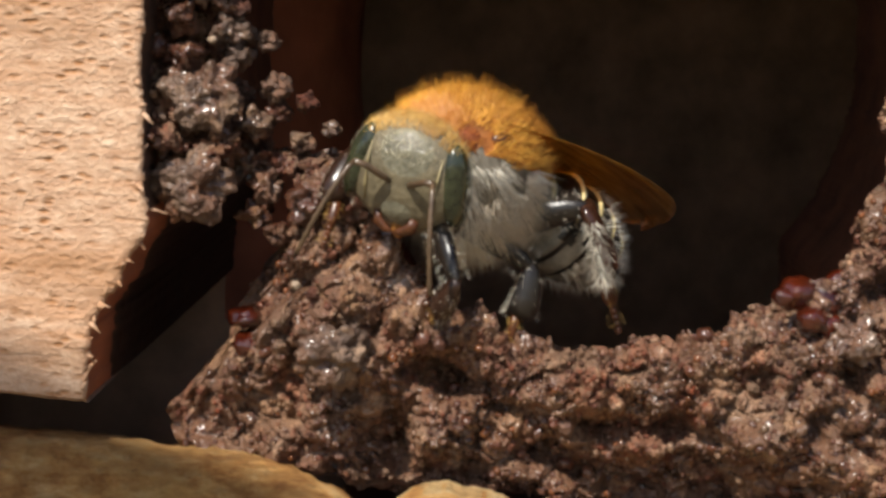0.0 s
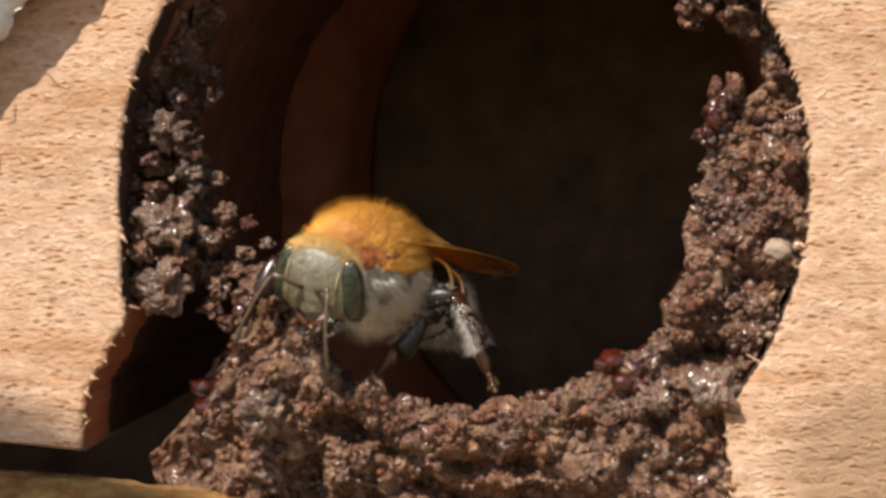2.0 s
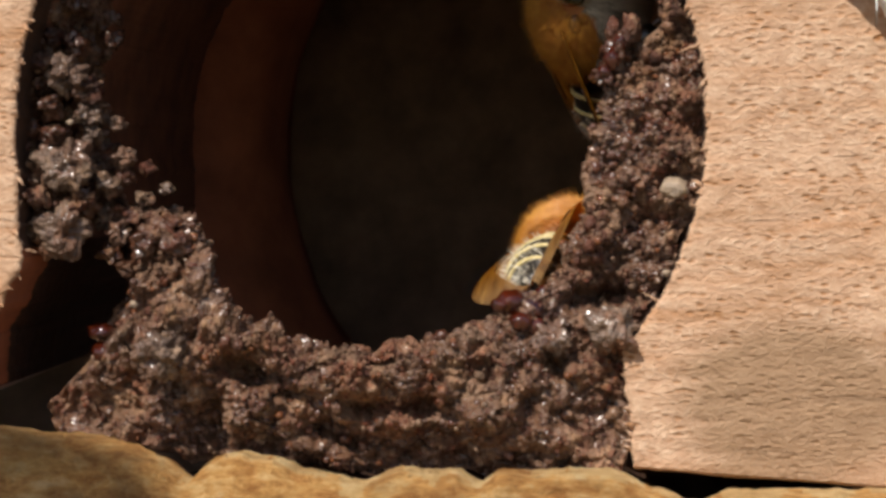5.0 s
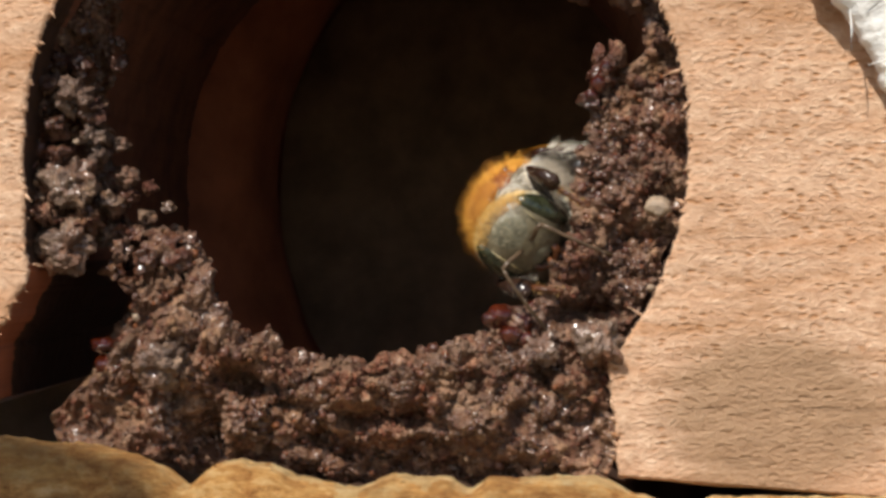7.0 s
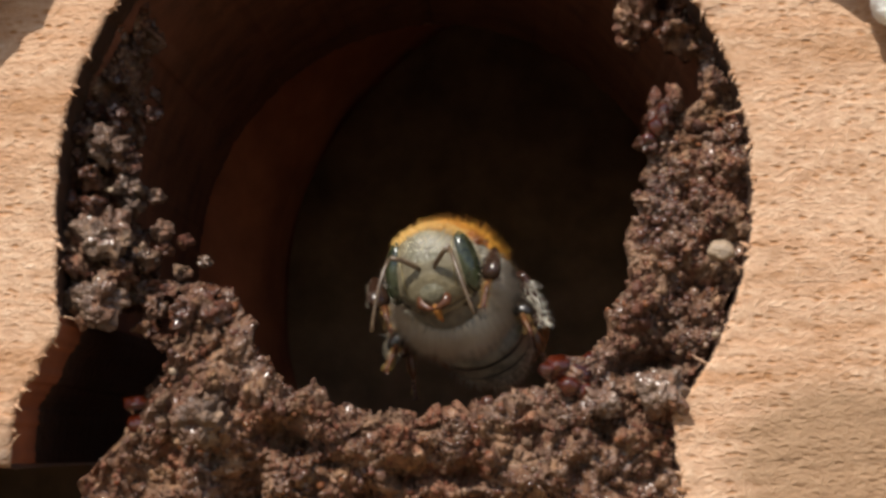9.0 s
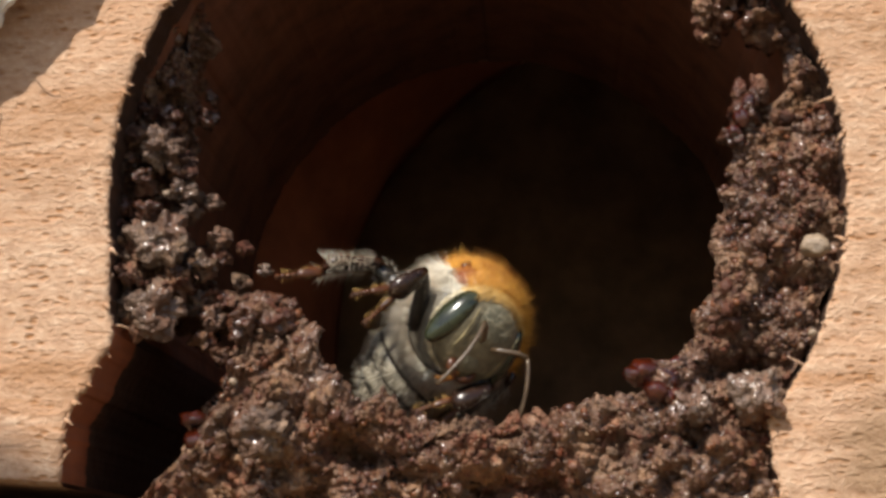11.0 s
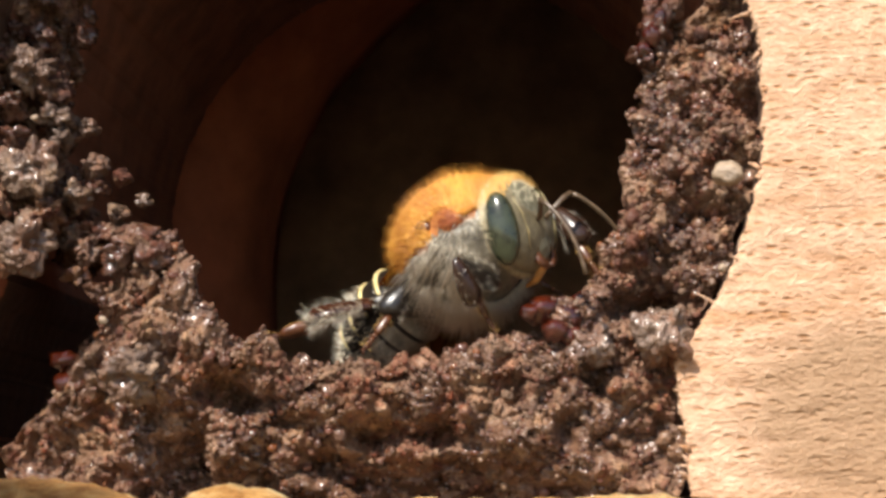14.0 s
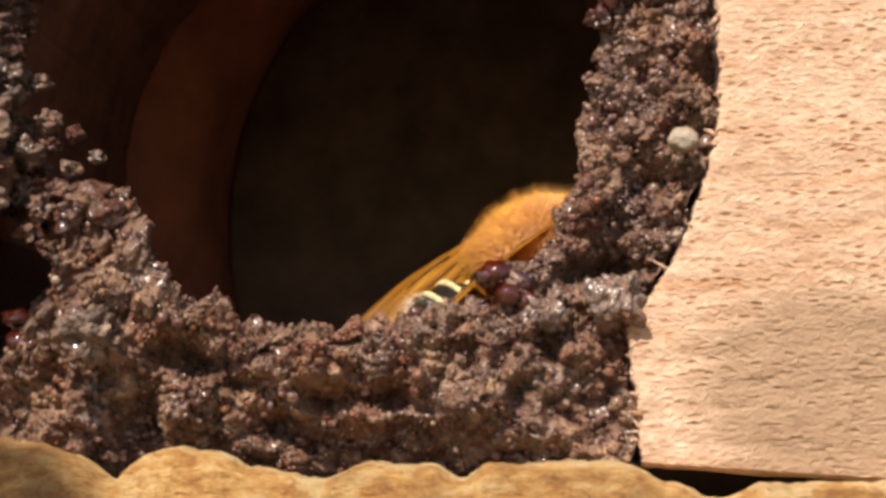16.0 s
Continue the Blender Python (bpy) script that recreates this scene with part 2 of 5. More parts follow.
# board wood with the shade of the notch wall put into its colour
SHADED_REDWOOD = simple("shaded_red_wood", (0.30, 0.095, 0.04), 0.7, vary=0.25, scale=0.4)
DIMWOOD = simple("dim_red_wood", (0.44, 0.125, 0.055), 0.75, vary=0.35, scale=0.25)
SOIL = simple("garden_soil", (0.16, 0.12, 0.07), 0.95, vary=0.4, scale=0.02)
SHELL = simple("black_shell", (0.014, 0.010, 0.007), 0.3, vary=0.4, scale=5, bump=0.02, spec=0.5)
UMBER = simple("brown_shell", (0.026, 0.012, 0.007), 0.24, vary=0.4, scale=4, spec=0.4)
CREAM = simple("cream_band", (0.56, 0.44, 0.20), 0.45, vary=0.35, scale=4)
EYE = simple("eye_facets", (0.026, 0.029, 0.014), 0.2, vary=0.7, scale=2.2, spec=0.4, coat=0.5)
FACE = simple("face_shell", (0.13, 0.105, 0.062), 0.34, vary=0.4, scale=4, bump=0.06)
SILVER = simple("silver_face", (0.15, 0.135, 0.09), 0.2, vary=0.45, scale=3.5, bump=0.12)
RUST = simple("rust_shell", (0.075, 0.024, 0.008), 0.3, vary=0.4, scale=4)
CHESTNUT = simple("chestnut_shell", (0.034, 0.013, 0.007), 0.2, vary=0.5, scale=3)
DULL = simple("dull_cream", (0.30, 0.24, 0.12), 0.4, vary=0.3, scale=4)
TAN = simple("tan_shell", (0.40, 0.17, 0.04), 0.35, vary=0.3, scale=4)
GOLD_SKIN = simple("golden_skin", (0.26, 0.085, 0.012), 0.6, vary=0.45, scale=1.2, bump=0.04)
GREY_SKIN = simple("grey_skin", (0.15, 0.125, 0.09), 0.36, vary=0.45, scale=2.5, bump=0.12)
FEELER = simple("feeler_shell", (0.085, 0.052, 0.028), 0.35, vary=0.4, scale=4)
TAUPE = simple("pale_belly_shell", (0.24, 0.205, 0.15), 0.4, vary=0.5, scale=2.2, bump=0.08)
LOBE = simple("orange_lobe", (0.19, 0.042, 0.006), 0.75, vary=0.3, scale=4)
GOLD_HAIR = hair("golden_hair", (0.36, 0.115, 0.008), (0.74, 0.385, 0.06))
GREY_HAIR = hair("grey_hair", (0.66, 0.58, 0.45), (0.97, 0.91, 0.78))
RUST_HAIR = hair("rust_hair", (0.20, 0.045, 0.006), (0.48, 0.17, 0.02))
CROWN_HAIR = hair("crown_hair", (0.36, 0.18, 0.035), (0.70, 0.46, 0.15))
FILM = wing_film()


# ---- mesh helpers (millimetres) ----
def empty(name, where=(0, 0, 0)):
    ob = new(name)
    ob.location = Vector(where) * MM
    return ob


def part(name, bm, mat, parent=None, label="", smooth=True, at=(0, 0, 0)):
    """Links a bmesh, built in millimetres, as one mesh object."""
    bmesh.ops.scale(bm, vec=(MM, MM, MM), verts=bm.verts)
    me = bpy.data.meshes.new(name)
    bm.to_mesh(me)
    bm.free()
    return finish(name, me, mat, parent, label, smooth, at)


def finish(name, me, mat, parent=None, label="", smooth=True, at=(0, 0, 0)):
    for m in mat if isinstance(mat, (list, tuple)) else [mat]:
        me.materials.append(m)
    me.polygons.foreach_set("use_smooth", [smooth] * len(me.polygons))
    ob = new(name, me)
    ob.location = Vector(at) * MM
    if parent:
        ob.parent = parent
    if label:
        ob["label"] = label
    return ob


def from_lists(name, verts, faces, mat, parent=None, label="", smooth=True, at=(0, 0, 0)):
    me = bpy.data.meshes.new(name)
    me.from_pydata([(x * MM, y * MM, z * MM) for x, y, z in verts], [], faces)
    me.update()
    return finish(name, me, mat, parent, label, smooth, at)


def fbm(p, octaves=4):
    return noise.fractal(Vector(p), 0.9, 2.1, octaves)


def sheet(rows, columns, place):
    """Vertices and quads of a grid: place(i, j) gives each point."""
    verts = [place(i, j) for i in range(rows) for j in range(columns)]
    faces = [(i * columns + j, i * columns + j + 1, (i + 1) * columns + j + 1, (i + 1) * columns + j)
             for i in range(rows - 1) for j in range(columns - 1)]
    return verts, faces


def along(t, knots):
    """Smooth interpolation in knots (place, value)."""
    if t <= knots[0][0]:
        return knots[0][1]
    for (a, u), (b, v) in zip(knots, knots[1:]):
        if t <= b:
            w = (t - a) / (b - a)
            return u + (v - u) * w * w * (3 - 2 * w)
    return knots[-1][1]


def blob(bm, centre, radii, turn=None, rough=0.0, freq=1.0, fine=2, seed=0):
    """An ellipsoid with an uneven skin, added to bm."""
    made = bmesh.ops.create_icosphere(bm, subdivisions=fine, radius=1.0)["verts"]
    m = Matrix.Translation(centre) @ (turn.to_4x4() if turn else Matrix()) @ Matrix.Diagonal((*radii, 1))
    for v in made:
        k = 1 + rough * fbm(v.co * freq + Vector((seed * 7.1, seed * 3.3, seed)), 3) if rough else 1
        v.co = m @ (v.co * k)
    return made


def tube(bm, points, radii, sides=8, flat=1.0):
    """A tube with round ends through points."""
    rings = []
    for i, p in enumerate(points):
        p = Vector(p)
        a = Vector(points[max(i - 1, 0)])
        b = Vector(points[min(i + 1, len(points) - 1)])
        d = (b - a).normalized()
        side = d.cross(Vector((0, 0, 1)))
        side = side.normalized() if side.length > 1e-4 else Vector((0, 1, 0))
        up = side.cross(d)
        rings.append([bm.verts.new(p + radii[i] * (math.cos(k / sides * math.tau) * side * flat + math.sin(k / sides * math.tau) * up)) for k in range(sides)])
    for u, v in zip(rings, rings[1:]):
        for k in range(sides):
            bm.faces.new((u[k], u[(k + 1) % sides], v[(k + 1) % sides], v[k]))
    bm.faces.new(rings[0][::-1])
    bm.faces.new(rings[-1])


# ---- the board with its round entrance ----
HOLE = (0.1, 3.8, 12.6)
LEFT_SIDE = [(-6.2, -14.0), (-5.3, -13.96), (-4.1, -13.82), (-2.6, -13.0), (-1.15, -12.25)]
RIGHT_SIDE = [(-8.6, 10.12), (-7.4, 10.1), (-5.7, 9.9), (-4.1, 9.75)]


def opening():
    """The outline of the opening in the board, from its lower left corner over the top to its lower right corner."""
    cx, cz, r = HOLE
    path = [(along(z, LEFT_SIDE), z) for z in np.linspace(-6.15, -1.15, 60)]
    for a in np.linspace(math.atan2(-1.15 - cz, -12.35) + math.tau, math.atan2(-4.15 - cz, 9.65), 420):
        s = r + 0.7 * math.exp(-((math.degrees(a) - 203) / 10) ** 2)
        path.append((cx + s * math.cos(a), cz + s * math.sin(a)))
    path += [(along(z, RIGHT_SIDE), z) for z in np.linspace(-4.4, -8.5, 60)]
    return path


def ragged(x, z, k=1.0):
    """A point of the opening's edge, torn a little; k fades it."""
    return (x + k * (0.10 * fbm((x * 1.3, 0, z * 1.3)) + 0.09 * noise.noise((x * 6, 2, z * 6))), z + k * (0.10 * fbm((x * 1.3, 9, z * 1.3)) + 0.09 * noise.noise((x * 6, 7, z * 6))))


def board():
    path = opening()
    n = len(path)
    steps = [0.0, 0.12, 0.3, 0.55, 0.9, 1.4, 2.0, 2.8, 3.8, 5, 7, 9, 12, 16, 24, 45, 90, 170]

    def face(d, j):
        """A point of the front, d from the edge of the opening, along a fan of ways that opens from left to right."""
        a = radians(175.2 - 178.8 * j / (n - 1))
        x, z = ragged(*path[j], math.exp(-d / 0.35))
        x, z = x + d * math.cos(a), z + d * math.sin(a)
        return (x, 0.06 * fbm((x * 0.5, 3, z * 1.2)) + 0.02 * fbm((x * 2.2, 8, z * 3)), z)

    def place(i, j):
        if i < 5:
            # the wall of the opening, from the back of the board to its edge
            x, z = ragged(*path[j])
            k = (0.5, 0.3, 0.1, 0.06, 0)[i]
            return (x - k * math.copysign(0.6, x), (30, 7.0, 3.4, 2.0, 0.35)[i], z)
        x, y, z = face(steps[i - 5], j)
        return (x, y + (0.12 if i == 5 else 0), z)

    v, f = sheet(5 + len(steps), n, place)
    ob = from_lists("entrance_board", v, f, [WOOD, INNER_WALL, SHADED_REDWOOD, STAIN_SHADE], None, smooth=True)
    # shade inside the opening is painted: darker materials on the wall behind the edge
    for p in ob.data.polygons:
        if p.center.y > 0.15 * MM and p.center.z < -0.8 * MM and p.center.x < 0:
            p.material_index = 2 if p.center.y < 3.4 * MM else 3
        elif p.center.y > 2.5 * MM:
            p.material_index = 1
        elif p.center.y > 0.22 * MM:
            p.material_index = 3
    # the lower edge, which turns back into the joint on both sides of the opening
    for side in (0, n - 1):
        def under(i, j, side=side):
            x, y, z = face(steps[j], side)
            return (x, y + (0.0, 0.15, 0.5, 12, 30)[i], z - (0, 0.08, 0.14, 0.1, 0.1)[i] - (0.12 * abs(fbm((x, 0, 5))) if i in (1, 2) else 0))
        v, f = sheet(5, len(steps), under)
        from_lists("lower_edge", v, f, WOOD, ob, smooth=True)
    bm = bmesh.new()
    for k in range(170):
        j = random.randrange(4, n - 4)
        x, z = path[j]
        nx, nz = HOLE[0] - x, HOLE[1] - z
        q = math.hypot(nx, nz)
        length = random.uniform(0.02, 0.16) * (3 if random.random() < 0.05 else 1)
        tip = Vector((x + nx / q * length + random.uniform(-0.3, 0.3) * length * 6, random.uniform(-0.15, 0.3), z + nz / q * length * 0.5 + random.gauss(0, 0.22)))
        root = Vector((x - nx / q * 0.12, random.uniform(0.0, 0.4), z - nz / q * 0.12))
        tube(bm, [root, (root + tip) / 2 + Vector((0, -0.04, 0.03)), tip], [random.uniform(0.04, 0.16), random.uniform(0.03, 0.09), 0.012], 4)
    tagged(part("wood_fibres", bm, WOOD, ob, "ragged pale wood fibres on the sawn edge"), kind="stuff")
    return tagged(ob, "pale sawn wooden board with a round entrance hole", "board", kind="structure")


# ---- the weathered beam under the board ----
BEAM_TOP = [(-60, -5.6), (-20.6, -7.0), (-16.2, -7.35), (-11.3, -7.7), (-9.0, -7.85), (-7.2, -8.25), (-5.8, -8.98), (-4.65, -8.1), (-2.9, -8.1), (-1.6, -8.6), (0.6, -8.95), (1.9, -8.5), (3.8, -8.55), (4.65, -8.98), (5.5, -8.5), (9.3, -8.4), (10.9, -9.0), (12.4, -9.5), (13.7, -9.1), (17.3, -9.0), (40, -9.6)]


def beam():
    xs = list(np.linspace(-160, -26, 40)) + list(np.linspace(-25.6, 25.6, 420)) + list(np.linspace(26, 160, 40))
    profile = [(30, -2.2), (12, -1.8), (3, -1.0), (0.5, -0.25), (-1.0, 0.0), (-1.8, -0.05), (-2.2, -0.08), (-2.5, -0.18), (-2.7, -0.35), (-2.85, -0.55), (-3.0, -0.8), (-3.1, -1.1), (-3.25, -1.4), (-3.35, -1.75), (-3.5, -2.1), (-3.6, -2.5), (-3.75, -3.0), (-3.9, -3.5), (-4.05, -4.0), (-4.2, -4.5), (-4.3, -5.0), (-4.4, -5.5), (-4.5, -6.0), (-4.7, -7.5), (-4.8, -9.0), (-5.0, -12), (-5.0, -20), (-5, -50)]

    def place(i, j):
        x = xs[j]
        y, dz = profile[i]
        edge = along(x, BEAM_TOP) + 0.10 * fbm((x * 1.1, 0.5, 2))
        k = 1 if 2 < i else 0
        dz -= along(x, [(-9.5, (7, 6, 4)[i]), (-6.5, 0)]) if i < 3 else 0
        lump = 0.22 * fbm((x * 0.35, y, dz * 0.6)) + 0.20 * fbm((x * 1.1, y * 2, dz * 2.5 + x * 0.3), 4) + 0.16 * fbm((x * 2.4, y * 2, dz * 5), 4)
        return (x, y + along(x, [(-11, 2.4), (-6, 0.0)]) - k * lump * (0.5 if dz > -0.3 else 1), edge + dz + 0.06 * k * fbm((x * 2, dz * 2, 5)))

    v, f = sheet(len(profile), len(xs), place)
    ob = from_lists("lower_beam", v, f, [LOG, LIP, STAIN_SHADE])
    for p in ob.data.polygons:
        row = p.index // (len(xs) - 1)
        # the top behind the lip is painted dark in place of the joint's shade
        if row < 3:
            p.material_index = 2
        x, patchy = p.center.x / MM, 1.6 * fbm((p.center.x / MM * 0.8, 3, p.center.z / MM * 0.9), 4)
        # sunlight on the upward-facing lip, painted as ragged pale patches
        if 3 <= row < 5.0 + 2.2 * patchy and x > -6:
            p.material_index = 1
    return tagged(ob, "weathered brown wooden beam below the entrance", "beam", kind="structure")


# ---- the cavity behind the board ----
def cavity():
    path = opening()
    loop = path + [(x, -8.9 + 3.2 * (10.3 - x) / 24.7 - 2.6) for x in np.linspace(9.5, -14, 60)]
    n = len(loop)
    rings = [(14, 30.2), (1.0, 30.05), (1.35, 30.15), (1.35, 34.5), (3.0, 37.5), (3.3, 50), (3.3, 62), (1.5, 63), (0.0, 63.2)]

    def place(i, j):
        k, y = rings[i]
        x, z = loop[j % n]
        return (HOLE[0] + (x - HOLE[0]) * k, y, 2.0 + (z - 2.0) * k)

    v, f = sheet(len(rings), n + 1, place)
    tagged(from_lists("hive_cavity", v, f, CAVITY, smooth=False), "dark hollow passage into the wooden hive", "cavity", kind="structure")

    def ring(i, j):
        a = math.tau * j / 160
        q = radians(90 * min(i, 12) / 12)
        r, y = (46, 34.0) if i == 0 else ((18.6 + 9.0 * (1 - math.sin(q)), 34.0 + 9.0 * (1 - math.cos(q))) if i < 13 else (46, 46))
        r += 0.25 * fbm((math.cos(a) * 2, math.sin(a) * 2, y)) if r < 20 else 0
        return (9.4 + r * math.cos(a), y, 3.0 + r * math.sin(a))

    v, f = sheet(14, 161, ring)
    tagged(from_lists("inner_board", v, f, DIMWOOD), "reddish brown inner board with a smaller hole", "board", kind="structure")


def ground():
    v, f = sheet(2, 2, lambda i, j: ((-1, 1)[j] * 60000, (-1, 1)[i] * 60000, -900))
    return tagged(from_lists("ground", v, f, SOIL, smooth=False), "bare brown garden soil", "ground", kind="structure")


board(), beam(), cavity(), ground()


# ---- white wadding round the entrance ----
WADDING_EDGE = [(-6, 21.5), (0, 20.4), (9, 19.2), (25, 18.0), (34, 16.9), (60, 17.0), (120, 17.6), (145, 17.0), (158, 17.6), (165, 18.6), (170, 19.0), (173, 19.5), (176, 21.2), (182, 25), (190, 30)]


def wadding():
    cx, cz, n = 0.6, 3.0, 620
    rings = [(5, -0.3), (2, -0.5), (0.6, -0.8), (0.0, -1.3), (0.25, -1.9), (0.8, -2.3), (1.6, -2.5), (2.6, -2.4), (4, -2.2), (7, -2.0), (14, -1.8), (40, -1.7), (120, -1.5)]

    def place(i, j):
        a = -6 + j / (n - 1) * 196
        c, s = math.cos(radians(a)), math.sin(radians(a))
        calm = max(0, 1 - rings[i][0] / 3)
        edge = along(a, WADDING_EDGE) + calm * (0.5 * fbm((c * 6, s * 6, 1), 3) + 0.22 * fbm((c * 22, s * 22, 4), 3))
        r = edge + rings[i][0]
        x, z = cx + r * c, cz + r * s
        lift = rings[i][1] * (0.85 + 0.3 * abs(fbm((c * 5, s * 5, 7), 2)))
        return (x, lift + (0.22 * fbm((x * 0.6, 2, z * 0.6), 3) if i > 3 else 0), z + 0.1 * fbm((x * 2, 4, z * 2)))

    v, f = sheet(len(rings), n, place)
    ob = tagged(from_lists("wadding_sheet", v, f, PAPER), "white fibrous wadding sheet with a torn round cut-out", "wadding")
    rng = random.Random(8)
    bm = bmesh.new()
    for _ in range(260):
        a = rng.uniform(-5, 189)
        d = rng.uniform(0, 9) ** 1.0
        r = along(a, WADDING_EDGE) + d
        p = Vector((cx + r * math.cos(radians(a)), -2.2 if d > 1 else -1.6, cz + r * math.sin(radians(a))))
        w = Vector((rng.gauss(0, 1), rng.gauss(0, 0.12), rng.gauss(0, 1))).normalized() * rng.uniform(0.4, 1.6)
        tube(bm, [p, p + w * 0.5 + Vector((0, -0.25, 0)), p + w], [0.03, 0.035, 0.02], 4)
    for x, z, w, h in ((-21.6, 6.8, 1.2, 1.9), (-19.3, 7.7, 0.7, 2.7)):
        flap = bmesh.new()
        blob(flap, (x, -3.3, z), (w, 0.22, h), Euler((radians(28), 0, 0)).to_matrix(), 0.3, 1.3, 4, seed=x)
        part("torn_flap", flap, PAPER, ob, "torn white flap that stands off the board")
    tagged(part("loose_fibres", bm, PAPER, ob, "loose white fibres"), kind="stuff")
    return ob


wadding()


# ---- an unseen leaf on a twig in front of the hive, added only to shade the beam ----
SHADE_LEAF = simple("shade_leaf_green", (0.06, 0.10, 0.03), 0.5, vary=0.3, scale=0.5)


def leaf(x, y, z, length, width, turn):
    n, w = 20, 9

    def place(i, j):
        s, q = i / (n - 1), j / (w - 1) * 2 - 1
        half = width / 2 * max(0, math.sin(math.pi * s ** 0.8)) ** 0.45
        return (length * (s - 0.5), half * q, -0.8 * q * q - 2.0 * (s - 0.5) ** 2)

    v, f = sheet(n, w, place)
    base = tagged(empty("shade_leaf_twig"), "unseen green leaf on a thin twig, added to shade the beam", "leaf")
    base.matrix_world = Matrix.Translation(Vector((x, y, z)) * MM) @ frame_of(turn, SUN).to_4x4()
    from_lists("shade_leaf_blade", v, f, SHADE_LEAF, base)
    bm = bmesh.new()
    root = base.matrix_world.inverted() @ Vector(((x - 260) * MM, (y - 30) * MM, -905 * MM)) / MM
    bend = base.matrix_world.inverted() @ Vector(((x - 235) * MM, (y - 20) * MM, -300 * MM)) / MM
    tube(bm, [(-length / 2, 0, -0.5), (-length * 0.8, 0, 0), (-length * 1.5, -2, 0), (-length * 4, -6, 0), bend, root], [0.3, 0.5, 0.7, 1.6, 2.5, 4], 8)
    part("twig", bm, LOG, base, "thin brown stem of the added leaf, rooted in the soil")


def frame_of(x, z):
    """A turn whose x axis points along x and whose z axis leans to z."""
    x = Vector(x).normalized()
    y = Vector(z).cross(x).normalized()
    return Matrix((x, y, x.cross(y))).transposed()


# out of view, placed along the sun's way to darken the beam's left end
leaf(-82.0, -126.8, 133.8, 50, 22, (1, 0.0, 0.0))


# ---- the mud collar ----
# inner edge of the collar by angle round (0, 4): degrees from straight down, to the left negative
RIM = [(-128, 12.3), (-112, 11.3), (-100, 10.9), (-90, 10.8), (-80, 10.5), (-72, 10.0), (-67.5, 9.2), (-65, 8.0), (-62, 7.45), (-55, 7.55), (-42, 7.95), (-30, 8.5), (-16, 8.45), (-3, 8.3), (14, 8.3), (28, 8.5), (38, 8.8), (48, 9.2), (60, 8.95), (73, 8.7), (86, 8.6), (93, 9.0), (99, 9.1), (103, 10.2), (108, 11.9), (118, 12.6)]
OUTER = [(-128, 12.9), (-100, 12.8), (-75, 12.7), (-71, 11.9), (-67.5, 10.0), (-65, 9.4), (-60, 9.9), (-56, 10.7), (-53.5, 12.3), (-50, 13.7), (-47.5, 16.4), (-44, 16.8), (-38, 15.6), (-31, 14.6), (-24, 14.3), (-15, 13.2), (0, 13.4), (12, 13.4), (25, 14.6), (36, 16.2), (41, 15.5), (48, 13.3), (60, 12.7), (80, 12.65), (118, 12.8)]
CENTRE = (0.0, 4.0)
# how far the collar's face stands back behind the board's face
BACK = [(-128, 4.6), (-100, 4.4), (-80, 4.0), (-71, 3.4), (-66, 2.2), (-60, 1.6), (-54, 1.0), (-44, -0.1), (-32, -0.8), (-15, -0.9), (5, -0.8), (25, -0.7), (40, 0.1), (60, 0.6), (90, 0.8), (118, 1.8)]


# clefts and hollows in the collar's face: place, half width, half height, depth
PITS = [(-3.4, -5.35, 1.3, 0.35, 1.3), (9.1, -2.5, 1.2, 0.5, 2.0), (-6.0, -7.2, 0.5, 0.8, 1.2), (-8.2, -5.6, 0.25, 1.0, 0.7), (5.9, -5.0, 0.4, 1.0, 0.8), (1.5, -6.6, 1.2, 0.35, 0.8), (-1.2, -7.4, 0.8, 0.5, 0.8), (3.4, -7.6, 0.7, 0.4, 0.8), (10.7, 0.4, 0.5, 0.5, 1.0), (10.2, 3.8, 0.5, 0.5, 0.8), (-8.0, -3.0, 0.3, 0.5, 0.7), (7.6, -6.9, 0.5, 0.5, 0.8), (-4.5, -5.1, 0.7, 0.35, 1.3), (-3.5, -5.6, 0.7, 0.35, 1.6), (-2.5, -6.1, 0.6, 0.4, 1.6), (-5.3, -7.0, 0.4, 1.0, 1.6), (-1.4, -7.3, 0.7, 0.5, 1.2), (-6.7, -5.8, 0.6, 0.5, 1.3), (0.2, -6.6, 0.8, 0.4, 1.2), (-0.2, -8.0, 0.5, 0.4, 1.0), (2.4, -6.3, 0.5, 0.3, 0.9), (4.9, -5.3, 0.5, 0.6, 1.0), (6.5, -6.3, 0.4, 0.7, 1.1), (7.4, -4.9, 0.4, 0.5, 1.0)]


